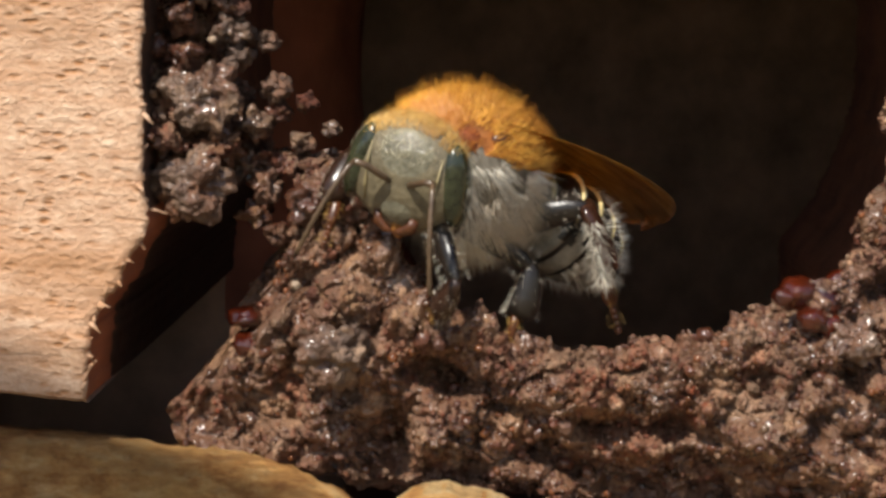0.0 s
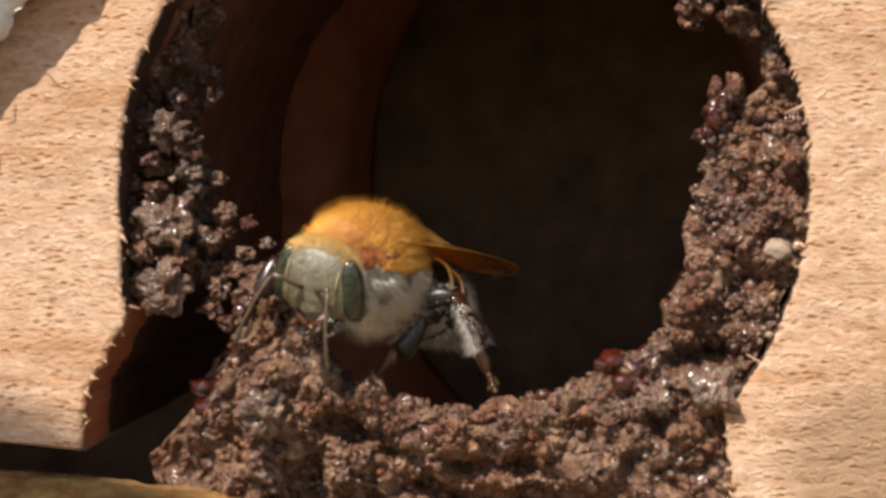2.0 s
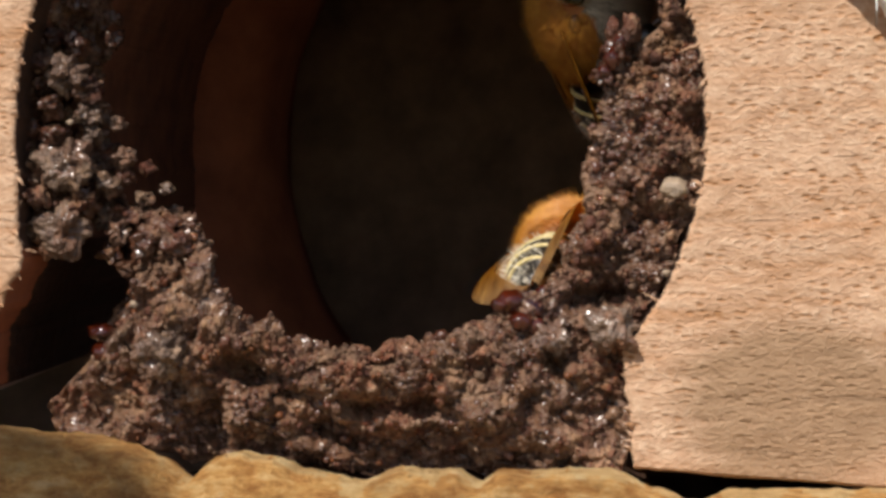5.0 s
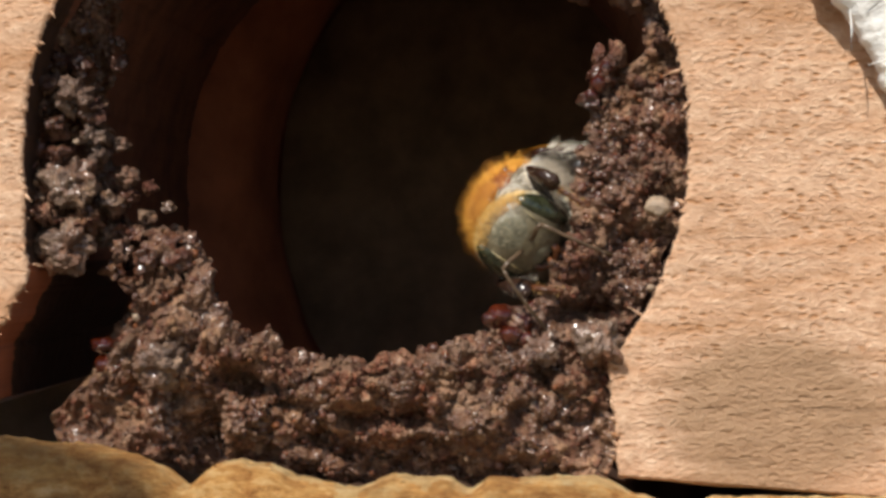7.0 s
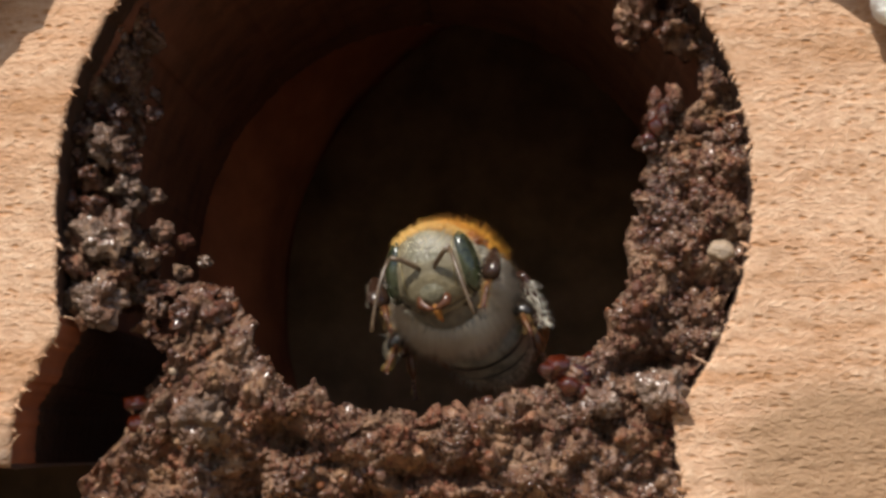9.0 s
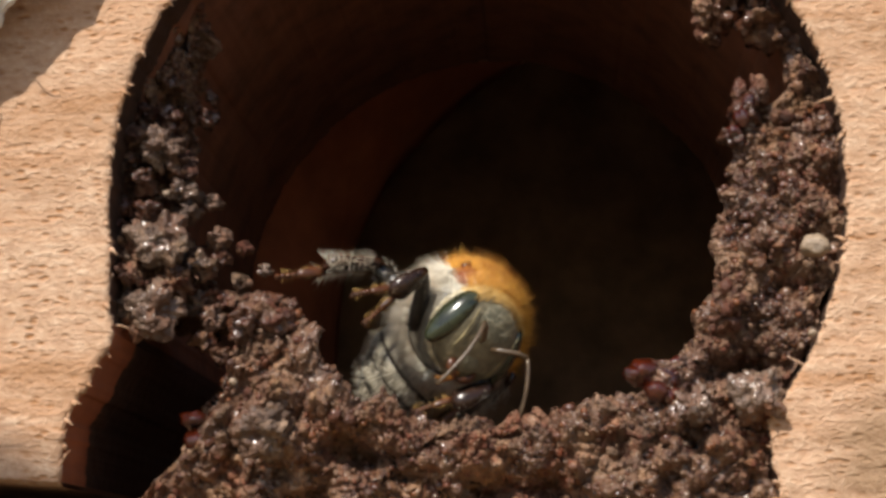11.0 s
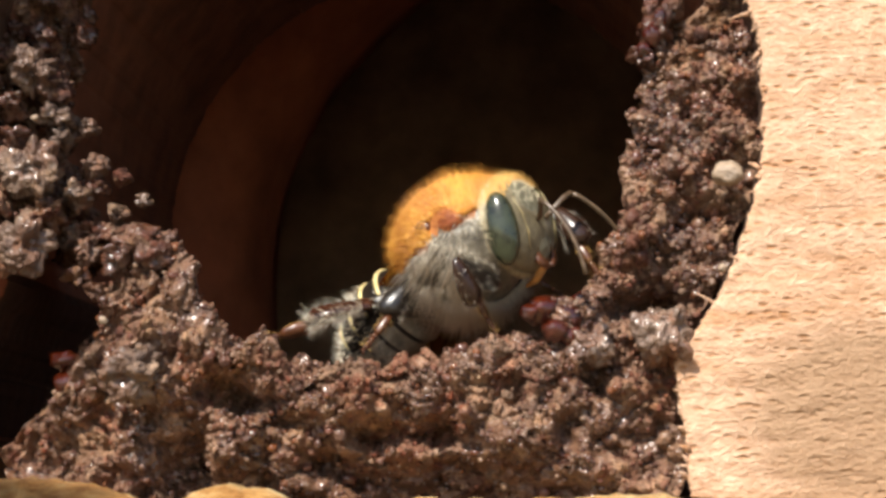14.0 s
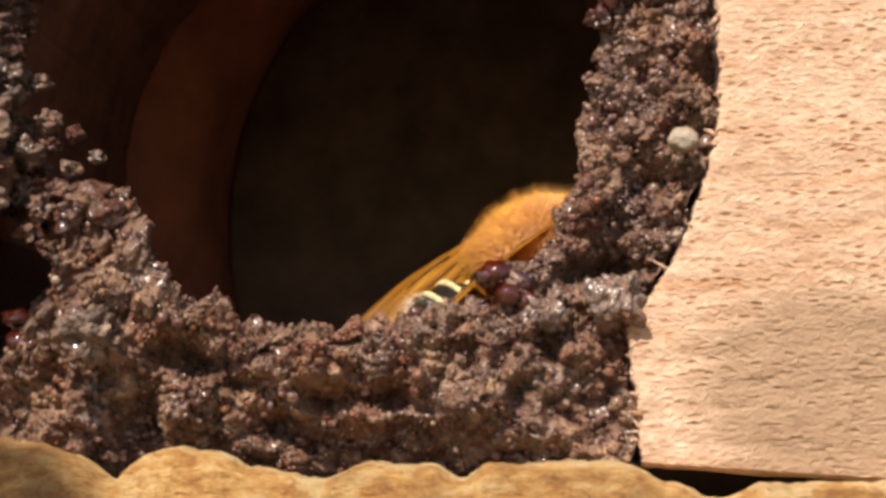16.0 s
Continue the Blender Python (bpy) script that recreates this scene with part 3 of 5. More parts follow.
def collar_point(a, u, relief=True):
    """A point on the collar: a degrees round it, u from the back of its inner lip (0) over the lip (0.3) to its outer edge (1)."""
    rim, out, back = along(a, RIM), along(a, OUTER), along(a, BACK)
    rim += 0.22 * fbm((a * 0.12, 1, 2), 3)
    if u < 0.35:
        w = u / 0.35
        r = rim + 1.6 * (1 - w) ** 2
        y = back + 1.0 + 4.2 * (1 - w)
        if w > 0.6:
            y -= ((w - 0.6) / 0.4) ** 2 * 0.55
    else:
        w = (u - 0.35) / 0.65
        r = rim + (out - rim) * w
        y = back + 0.45 - 1.0 * math.sin(min(1, w * 2.2) * math.pi / 2) * 0.55 + 0.5 * w * w - 3.2 * w * max(0, min(1, (-68 - a) / 4)) + 2.6 * w ** 2.2 * max(0, min(1, (a + 62) / 9, (34 - a) / 12))
    b = radians(a - 90)
    p = Vector((CENTRE[0] + r * math.cos(b), y, CENTRE[1] + r * math.sin(b)))
    if relief:
        crumb = 0.8 + 0.5 * max(0, -a / 60)
        k = 0.6 * fbm(p * 0.4, 2) + 1.4 * crumb * (0.5 - noise.voronoi(p * 0.6 + Vector((0, 3, 1)))[0][0]) + 0.5 * crumb * fbm(p * 1.1 + Vector((5, 0, 0)), 4)
        k += 0.36 * (0.42 - noise.voronoi(p * 1.5)[0][0]) + 0.12 * (0.4 - noise.voronoi(p * 3.4)[0][0]) + 0.09 * noise.noise(p * 5)
        near = noise.voronoi(p * 1.05 + Vector((9, 2, 4)))[0]
        k -= 0.34 * math.exp(-(near[1] - near[0]) * 8.0)
        near = noise.voronoi(p * 2.3 + Vector((1, 7, 3)))[0]
        k -= 0.10 * math.exp(-(near[1] - near[0]) * 8.0)
        if u > 0.35:
            for px, pz, rx, rz, deep in PITS:
                d = ((p.x - px) / rx) ** 2 + ((p.z - pz) / rz) ** 2
                if d < 6:
                    k -= deep * math.exp(-d)
        normal = Vector((0, -1, 0)) if u > 0.4 else Vector((-math.cos(b), -0.55, -math.sin(b))).normalized()
        p += normal * k * 0.95
        p.x += 0.22 * fbm(p * 0.9 + Vector((0, 30, 0)), 2)
        p.z += 0.22 * fbm(p * 0.9 + Vector((0, 60, 0)), 2)
    return p


def grain_mesh(points, sizes, seed):
    """Small angular crumbs as one mesh."""
    rng = random.Random(seed)
    bm = bmesh.new()
    bmesh.ops.create_icosphere(bm, subdivisions=1, radius=1.0)
    base = [v.co.copy() for v in bm.verts]
    tris = [[v.index for v in f.verts] for f in bm.faces]
    bm.free()
    verts, faces = [], []
    for p, s in zip(points, sizes):
        o = len(verts)
        turn = Euler((rng.random() * 6, rng.random() * 6, rng.random() * 6)).to_matrix()
        scale = Vector((rng.uniform(0.7, 1.25), rng.uniform(0.7, 1.25), rng.uniform(0.55, 1.0))) * s
        for c in base:
            q = c * rng.uniform(0.78, 1.2)
            verts.append(tuple(p + turn @ Vector((q.x * scale.x, q.y * scale.y, q.z * scale.z))))
        faces += [[o + k for k in t] for t in tris]
    return verts, faces


def collar():
    rows, columns = 165, 980
    v, f = sheet(rows, columns, lambda i, j: tuple(collar_point(-128 + 246 * j / (columns - 1), i / (rows - 1))))
    ob = from_lists("mud_collar", v, f, MUD)
    rng = random.Random(4)
    points, sizes = [], []
    for k in range(24000):
        a, u = rng.uniform(-127, 117), rng.uniform(0.12, 0.99)
        s = rng.choice((0.03, 0.035, 0.045, 0.055, 0.07, 0.09)) * rng.uniform(0.8, 1.3)
        if rng.random() < 0.04:
            s *= rng.uniform(1.8, 3.2)
        if a < -55 and rng.random() < 0.3:
            s *= 1.6
        if s > 0.16 and (u > 0.9 or u < 0.3):
            s *= 0.45
        p = collar_point(a, u)
        p.y -= s * 0.3
        points.append(p)
        sizes.append(s)
    v, f = grain_mesh(points, sizes, 7)
    crumbs = from_lists("mud_crumbs", v, f, MUD, None)
    points, sizes = [], []
    for k in range(260):
        a, u = rng.choice((rng.uniform(-62, 20), rng.uniform(15, 104))), rng.uniform(0.3, 0.95)
        p, s = collar_point(a, u), rng.uniform(0.06, 0.17)
        p.y -= s * 0.35
        points.append(p)
        sizes.append(s)
    v, f = grain_mesh(points, sizes, 17)
    tagged(from_lists("resin_specks", v, f, AMBER, None), "tiny shiny amber specks of resin in the mud", "resin", kind="stuff")
    tagged(crumbs, "small brown crumbs of earth and resin", "crumbs", kind="stuff")
    return tagged(ob, "crumbly dark brown mud and resin collar filling the hole", "mud", kind="structure")


collar()


# ---- lumps, pebbles and resin in the collar ----
def lump(name, mat, pieces, label, category, group="", rough=0.35, freq=1.6):
    """A rounded lump; where it is fused of several beads, each bead is a part of it."""
    if len(pieces) == 1:
        (x, y, z, rx, ry, rz), = pieces
        bm = bmesh.new()
        blob(bm, (x, y, z), (rx, ry, rz), None, rough, freq, 3, seed=x)
        return tagged(part(name, bm, mat), label, category, group)
    base = tagged(empty(name), label, category, group)
    for k, (x, y, z, rx, ry, rz) in enumerate(pieces):
        bm = bmesh.new()
        blob(bm, (x, y, z), (rx, ry, rz), None, rough, freq, 3, seed=x + k)
        part("bead", bm, mat, base)
    return base


def clod(x, y, z, size, seed, mat, label, tall=0.9, deep=0.8):
    """A crumbly clod: one lump with knobs, pits and crumbs on its skin."""
    bm = bmesh.new()
    made = bmesh.ops.create_icosphere(bm, subdivisions=5 if size > 0.6 else 4, radius=1.0)["verts"]
    o = Vector((seed * 3.7, seed * 1.9, seed * 5.3))
    for v in made:
        p = v.co.copy()
        k = 1 + 0.62 * fbm(p * 1.3 + o, 2) + 0.30 * (0.42 - noise.voronoi(p * 1.9 + o)[0][0]) + 0.16 * fbm(p * 5 + o, 3) + 0.16 * (0.4 - noise.voronoi(p * 5.5 + o)[0][0])
        v.co = Vector((x, y, z)) + Vector((p.x * size, p.y * size * deep, p.z * size * tall)) * k
    return tagged(part("mud_clod", bm, mat), label, "clod", "clods in the collar")


PINKISH = "small pinkish brown clod on the collar's crumbly side"
DARK = "dark crumbly clod clinging to the wall of the hole"
TIP = "brown crumbly tip of the collar"
clod(-11.0, 1.5, 2.3, 1.0, 1, STONE, "greyish pink crumbly clod stuck in the collar")
clod(-11.2, 1.4, -0.2, 0.95, 2, STONE, "grey crumbly clod at the edge of the hole")
clod(-7.0, -0.6, -4.55, 0.9, 3, STONE, "pale brown clod pressed into the collar")
clod(9.35, -0.1, -3.5, 0.75, 4, STONE, "pale grey clod beside the board", 1.2)
clod(7.3, 0.1, -3.9, 0.62, 24, STONE, "pale grey clod beside the resin")
for k, (x, y, z, size) in enumerate(((-9.13, 2.2, 2.54, 0.42), (-8.2, 2.3, 2.18, 0.3), (-7.5, 2.4, 1.4, 0.24), (-9.34, 2.3, 3.9, 0.32), (-10.35, 1.8, 5.12, 0.6), (-10.34, 1.8, 4.23, 0.55), (-9.61, 2.2, 1.52, 0.5), (-10.59, 1.6, 0.9, 0.62), (-8.3, 2.4, 1.0, 0.32), (-10.13, 2.0, 3.48, 0.45), (-9.0, 2.4, 1.9, 0.35))):
    clod(x, y + 0.4, z, size, 5 + k, MUD if k % 3 == 1 else STONE, PINKISH, 0.9, 1.5)
for k, (x, y, z, size) in enumerate(((-9.56, 3.0, 7.94, 0.24), (-9.65, 2.8, 7.07, 0.38), (-11.04, 1.6, 5.63, 0.72), (-12.04, 1.5, 6.16, 0.45), (-11.72, 1.5, 4.56, 0.45), (-12.17, 1.4, 2.5, 0.42), (-12.16, 1.4, 1.52, 0.36), (-11.7, 1.5, 3.37, 0.5), (-10.85, 2.0, 6.87, 0.47), (-11.65, 1.9, 7.1, 0.34), (-9.3, 2.4, -0.26, 0.45), (-9.59, 2.3, -1.07, 0.43), (-9.0, 2.2, -1.63, 0.32), (-11.2, 2.6, 8.6, 0.4), (-9.9, 3.0, 0.2, 0.5))):
    clod(x, y + 0.4, z, size, 30 + k, STONE if k % 4 == 2 else MUD, DARK, 1.0, 1.6)
for k, (x, y, z, size) in enumerate(((8.7, 3.0, 10.6, 0.8), (9.2, 2.8, 11.8, 0.9), (10.2, 2.6, 10.2, 0.75), (10.9, 2.3, 9.6, 0.6), (10.6, 2.4, 11.3, 0.8), (8.5, 3.2, 9.9, 0.4))):
    clod(x, y + 0.3, z, size, 50 + k, MUD, DARK, 1.0, 1.5)
for k, (x, y, z, size, tall) in enumerate(((9.95, 1.6, 7.2, 0.36, 1.7), (9.5, 1.5, 6.4, 0.5, 1.3), (9.05, 1.3, 5.6, 0.4, 1.0), (9.35, 1.7, 7.3, 0.22, 2.0), (-7.6, 1.7, -0.35, 0.75, 0.9), (-6.9, 1.5, -0.5, 0.6, 0.9), (-8.1, 1.9, -0.7, 0.55, 1.1))):
    clod(x, y, z, size, 60 + k, MUD, TIP if x > 0 else "brown crumbly tip of the collar's ledge", tall, 1.2)
lump("pebble", PALE, [(11.6, 0.3, 1.5, 0.48, 0.42, 0.4)], "pale cream pebble stuck in the mud", "pebble", rough=0.3, freq=1.1)
for x, y, z, r in ((-8.2, 0.6, -2.8, 0.2), (-4.2, 0.7, -3.6, 0.16), (-10.7, 1.2, 3.9, 0.17), (11.3, 0.2, -1.5, 0.2)):
    lump("grit", PALE, [(x, y - 0.3, z, r * 0.75, r * 0.6, r * 0.65)], "tiny cream grain stuck in the mud", "grain", "pale grains in the collar", 0.3, 1.3)
lump("resin_drop", RESIN, [(5.7, 0.7, -2.65, 0.55, 0.6, 0.5), (6.45, 0.9, -2.95, 0.6, 0.6, 0.65), (5.3, 0.4, -2.75, 0.33, 0.35, 0.3), (6.1, 0.3, -3.3, 0.42, 0.4, 0.36), (6.95, 1.2, -2.5, 0.42, 0.4, 0.5), (6.6, 0.5, -3.5, 0.36, 0.3, 0.36)],
     "dark red glossy lump of resin on the collar", "resin", rough=0.22, freq=1.8)
lump("resin_drop", RESIN, [(-9.75, 1.7, -3.95, 0.5, 0.6, 0.32), (-9.65, 1.6, -4.7, 0.4, 0.6, 0.42)], "rust red shiny resin in the collar's edge", "resin", rough=0.25)
lump("resin_drop", RESIN, [(9.35, 1.0, 6.2, 0.3, 0.35, 0.4), (9.6, 1.1, 6.75, 0.25, 0.3, 0.3), (9.05, 1.1, 5.7, 0.26, 0.3, 0.25)], "rust red resin bead at the collar's tip", "resin", rough=0.3)


# ---- bees ----
def fur(count, place, length, width, seed, lean=(0, 0, 0)):
    """Short tapered hairs: place(rng) gives a root and its outward way."""
    rng = random.Random(seed)
    verts, faces = [], []
    for _ in range(count):
        root, way = place(rng)
        way = (way + Vector(lean) + Vector((rng.gauss(0, 0.22), rng.gauss(0, 0.22), rng.gauss(0, 0.22)))).normalized()
        side = way.cross(Vector((0.3, 0.5, 0.8))).normalized()
        other = way.cross(side)
        tip = root + way * length * rng.uniform(0.6, 1.25)
        o = len(verts)
        verts += [tuple(root + side * width), tuple(root - side * width * 0.5 + other * width), tuple(root - side * width * 0.5 - other * width), tuple(tip)]
        faces += [(o, o + 1, o + 3), (o + 1, o + 2, o + 3), (o + 2, o, o + 3)]
    return verts, faces


def on_ball(radii, centre=(0, 0, 0), keep=lambda d: True):
    def place(rng):
        while True:
            d = Vector((rng.gauss(0, 1), rng.gauss(0, 1), rng.gauss(0, 1))).normalized()
            if keep(d):
                p = Vector((d.x * radii[0], d.y * radii[1], d.z * radii[2]))
                return p * 0.98 + Vector(centre), Vector((d.x / radii[0], d.y / radii[1], d.z / radii[2])).normalized()
    return place


BEE = 1.14
HEAD = 0.87
NECK = (1.4, 0, 0.1)
LEGS = {
    # hip, upper length, lower length, resting foot, in the bee's space; mirrored for the other side
    "front": ((1.25, 0.75, -1.35), 1.75, 2.5, (2.7, 1.5, -2.6)),
    "middle": ((0.2, 0.95, -1.5), 1.75, 2.6, (0.3, 2.5, -2.7)),
    "hind": ((-1.0, 0.85, -1.3), 2.1, 3.4, (-2.8, 2.3, -2.6)),
}


def add_hairs(bm, v, f):
    """Hairs added to a bmesh as its second material."""
    made = [bm.verts.new(p) for p in v]
    for q in f:
        bm.faces.new([made[k] for k in q]).material_index = 1


def build_leg(kind, side, parent):
    hip, a, b, _ = LEGS[kind]
    hind = kind == "hind"
    wide = 1.75 if hind else 1.15
    bm = bmesh.new()
    tube(bm, [(-0.2, 0, 0), (0.05, 0, 0.02), (a * 0.25, 0, 0.06), (a * 0.55, 0, 0.08), (a * 0.8, 0, 0.04), (a * 0.95, 0, 0), (a + 0.08, 0, -0.02)], [q * (0.95 if hind else 0.66) for q in (0.22, 0.36, 0.46, 0.43, 0.34, 0.25, 0.13)], 12, 0.72)
    leg = part("leg", bm, SHELL, parent, "black shiny upper leg", at=(hip[0], hip[1] * side, hip[2]))

    def fringe(rng):
        s, w = rng.uniform(0.1, a), rng.uniform(0, math.tau)
        return Vector((s, 0.28 * math.cos(w), 0.38 * math.sin(w))), Vector((0.4, math.cos(w), math.sin(w)))
    v, f = fur(150, fringe, 0.17, 0.006, 21)
    tagged(from_lists("leg_hair", v, f, GREY_HAIR, leg, "sparse pale leg hair"), kind="stuff")
    bm = bmesh.new()
    t = b * (0.55 if hind else 0.5)
    tube(bm, [(-0.1, 0, 0), (0.1, 0, 0.03), (t * 0.3, 0, 0.06 * wide), (t * 0.6, 0, 0.1 * wide), (t * 0.85, 0, 0.11 * wide), (t, 0, 0.04)], [0.14, 0.2, 0.12 * wide, 0.14 * wide, 0.14 * wide, 0.09 * wide] if hind else [0.14, 0.22, 0.27 * wide, 0.33 * wide, 0.34 * wide, 0.2 * wide], 12, 2.4 if hind else 0.72)

    def comb(rng):
        s = rng.uniform(0.2, t)
        r = (0.18 + 0.2 * s / t) * wide
        w = rng.choice((1, -1)) * radians(90) + rng.gauss(0, 0.5)
        y, z = math.cos(w), math.sin(w)
        if hind:
            return Vector((s, r * z, r * 0.4 * y + 0.08)), Vector((0.5, z, y))
        return Vector((s, r * 0.7 * y, r * z + 0.08)), Vector((0.5, y, z))
    add_hairs(bm, *fur(420 if hind else 110, comb, 0.48 if hind else 0.17, 0.008 if hind else 0.005, 23))
    shin = part("lower_leg", bm, [{"front": UMBER, "middle": SHELL, "hind": CHESTNUT}[kind], GREY_HAIR], leg, "dark shiny shin fringed with white hair", at=(a, 0, 0))
    bm = bmesh.new()
    tube(bm, [(t - 0.05, 0, 0), (t + 0.12, 0, 0), (t + b * 0.12, 0, 0.0), (t + b * 0.2, 0, 0.0), (t + b * 0.25, 0, 0)], [0.1, 0.11 * wide, 0.12 * wide, 0.1 * wide, 0.07], 10, 0.7)
    for k in range(4):
        s = t + b * 0.25 + k * b * 0.052
        tube(bm, [(s, 0, 0), (s + b * 0.03, 0, 0), (s + b * 0.05, 0, 0)], [0.06, 0.1, 0.07], 6)
    for w in (-1, 1):
        tube(bm, [(b - 0.18, 0, 0), (b - 0.02, 0.08 * w, 0.02), (b + 0.03, 0.12 * w, -0.06)], [0.035, 0.03, 0.01], 5)

    def brush(rng):
        s, w = rng.uniform(t, b * 0.95), rng.uniform(0, math.tau)
        return Vector((s, 0.08 * math.cos(w), 0.16 * math.sin(w))), Vector((0.6, math.cos(w), math.sin(w)))
    add_hairs(bm, *fur(90, brush, 0.14, 0.008, 25))
    foot = part("foot", bm, [RUST, CROWN_HAIR], leg, "rust coloured jointed foot", at=(a, 0, 0))
    return leg, shin, foot


def band_ring(bm, x, radii, thick, top_only=True):
    """A narrow raised ring round the abdomen, open below."""
    pts = []
    for k in range(25):
        a = radians(12 + 156 * k / 24) if top_only else math.tau * k / 24
        pts.append((x, radii[0] * math.cos(a), radii[1] * math.sin(a) + 0.1 * math.sin(x)))
    tube(bm, pts, [thick * (0.35 + 0.65 * math.sin(math.pi * k / 24)) for k in range(25)], 6)


def abdomen_radius(s):
    return along(s, [(0, 0.4), (0.5, 1.1), (1.2, 1.58), (2.1, 1.55), (2.9, 1.15), (3.5, 0.6), (3.9, 0.06)])


def build_bee(label):
    bee = tagged(empty("stingless_bee"), label, "bee", "bees at the entrance")
    bee.scale = (BEE, BEE, BEE)
    # thorax
    bm = bmesh.new()
    blob(bm, (0, 0, 0), (2.05, 1.85, 1.78), None, 0.02, 1, 4)
    blob(bm, (-1.35, 0, 0.55), (0.85, 1.15, 0.8), None, 0.0, 1, 3)
    blob(bm, (0.1, 0, -0.6), (1.4, 1.4, 1.25), None, 0.0, 1, 3)
    for f in bm.faces:
        c = f.calc_center_median()
        f.material_index = 0 if c.z > 0.35 + 0.18 * c.x + 0.25 * noise.noise(c) else 1
    thorax = part("thorax", bm, [GOLD_SKIN, GREY_SKIN], bee, "golden furry thorax, grey below")
    lobe = [Vector((0.53, 0.72 * q, 0.40)).normalized() for q in (-1, 1)]

    def golden(d):
        return d.z > 0.18 + 0.18 * d.x + 0.16 * noise.noise(d * 3.5) and min((d - q).length for q in lobe) > 0.23

    v, f = fur(8500, on_ball((2.05, 1.85, 1.78), (0, 0, 0), golden), 0.34, 0.011, 3, (-0.4, 0, 0.1))
    v2, f2 = fur(1500, on_ball((2.05, 1.85, 1.78), (0, 0, 0), golden), 0.56, 0.009, 13, (-0.1, 0, 0.2))
    f2 = [tuple(k + len(v) for k in q) for q in f2]
    v, f = v + v2, f + f2
    v2, f2 = fur(1400, on_ball((0.85, 1.15, 0.8), (-1.35, 0, 0.55), lambda d: d.z > 0), 0.4, 0.016, 4, (-0.7, 0, 0))
    f2 = [tuple(k + len(v) for k in q) for q in f2]
    v, f = v + v2, f + f2
    v2, f2 = fur(1500, on_ball((2.05, 1.85, 1.78), (0, 0, 0), lambda d: d.x > 0.55 and d.z > 0.1 and golden(d)), 0.36, 0.012, 14, (0.3, 0, 0.4))
    f2 = [tuple(k + len(v) for k in q) for q in f2]
    tagged(from_lists("golden_fur", v + v2, f + f2, GOLD_HAIR, thorax, "short golden fur"), kind="stuff")
    v, f = fur(5200, on_ball((1.98, 1.8, 1.82), (0, 0, -0.1), lambda d: d.z < 0.24 + 0.18 * d.x + 0.16 * noise.noise(d * 3.5) and d.x < 0.72 + 0.5 * d.z and noise.noise(d * 3.2) > (-0.3 if d.z < -0.35 else -0.05)), 0.8, 0.010, 5, (-0.5, 0, -0.8))
    tagged(from_lists("grey_fur", v, f, GREY_HAIR, thorax, "greyish white fur on the sides"), kind="stuff")
    for side in (-1, 1):
        bm = bmesh.new()
        blob(bm, (0.35, 1.5 * side, 0.85), (0.36, 0.2, 0.24), None, 0.1, 1, 3)
        part("wing_scale", bm, RUST, thorax, "rust coloured scale at the wing's root")
        bm = bmesh.new()
        blob(bm, (1.08, 1.06 * side, 0.66), (0.48, 0.40, 0.40), None, 0.1, 1, 3)
        add_hairs(bm, *fur(420, on_ball((0.50, 0.44, 0.42), (1.08, 1.06 * side, 0.66)), 0.2, 0.011, 41, (-0.4, 0, 0.1)))
        part("shoulder_lobe", bm, [LOBE, RUST_HAIR], thorax, "rust red lobe on the shoulder")
    # head: origin at the neck, x out of the face, z to the crown
    head = part("head", head_shape(), FACE, bee, "olive brown head with a grey face", at=NECK)
    head.scale = (HEAD, HEAD, HEAD)
    v, f = fur(1700, on_ball((0.88, 1.72, 1.57), (0.85, 0, -0.3), lambda d: d.z > 0.56 and d.x < 0.5), 0.32, 0.011, 6, (-0.3, 0, 0.4))
    tagged(from_lists("crown_fur", v, f, CROWN_HAIR, head, "pale golden fur on the crown"), kind="stuff")
    v, f = fur(1300, on_ball((0.88, 1.78, 1.6), (0.85, 0, -0.3), lambda d: -0.5 < d.x < -0.12 and d.z < 0.9), 0.2, 0.012, 16, (0.2, 0, 0))
    tagged(from_lists("cheek_fur", v, f, hair_pale, head, "cream fringe of short hair behind the eyes"), kind="stuff")
    for side in (-1, 1):
        bm = bmesh.new()
        blob(bm, (0, 0, 0), (0.54, 0.42, 1.2), Euler((radians(9 * side), radians(6), radians(-14 * side))).to_matrix(), 0, 1, 4)
        part("eye", bm, EYE, head, "dark green shiny compound eye", at=(0.95, 1.36 * side, -0.25))
        bm = bmesh.new()
        tube(bm, [(1.35, 0.55 * side, -1.35), (1.42, 0.5 * side, -1.62), (1.45, 0.2 * side, -1.8), (1.45, 0.02, -1.84)], [0.16, 0.18, 0.12, 0.04], 8, 0.6)
        part("mandible", bm, RUST, head, "rust coloured jaw")
        bm = bmesh.new()
        tube(bm, [(0, 0, 0), (0.2, 0.12 * side, 0.12), (0.55, 0.55 * side, 0.42), (0.75, 0.85 * side, 0.5)], [0.07, 0.1, 0.09, 0.1], 8)
        pts = [(0.75, 0.85 * side, 0.5)] + [(0.8 + 0.17 * k - 0.008 * k * k, (0.88 + 0.07 * k) * side, 0.48 - 0.2 * k - 0.004 * k * k) for k in range(1, 12)]
        fine = []
        for p, q in zip(pts, pts[1:]):
            fine += [p, tuple(x + (y - x) * 0.75 for x, y in zip(p, q))]
        tube(bm, fine, [0.085 if k % 2 else 0.06 for k in range(len(fine))], 7)
        part("antenna", bm, FEELER, head, "dark slender jointed antenna", at=(1.7, 0.28 * side, -0.35))
    bm = bmesh.new()
    blob(bm, (1.08, 0, -0.95), (0.56, 0.86, 0.74), None, 0, 1, 4)
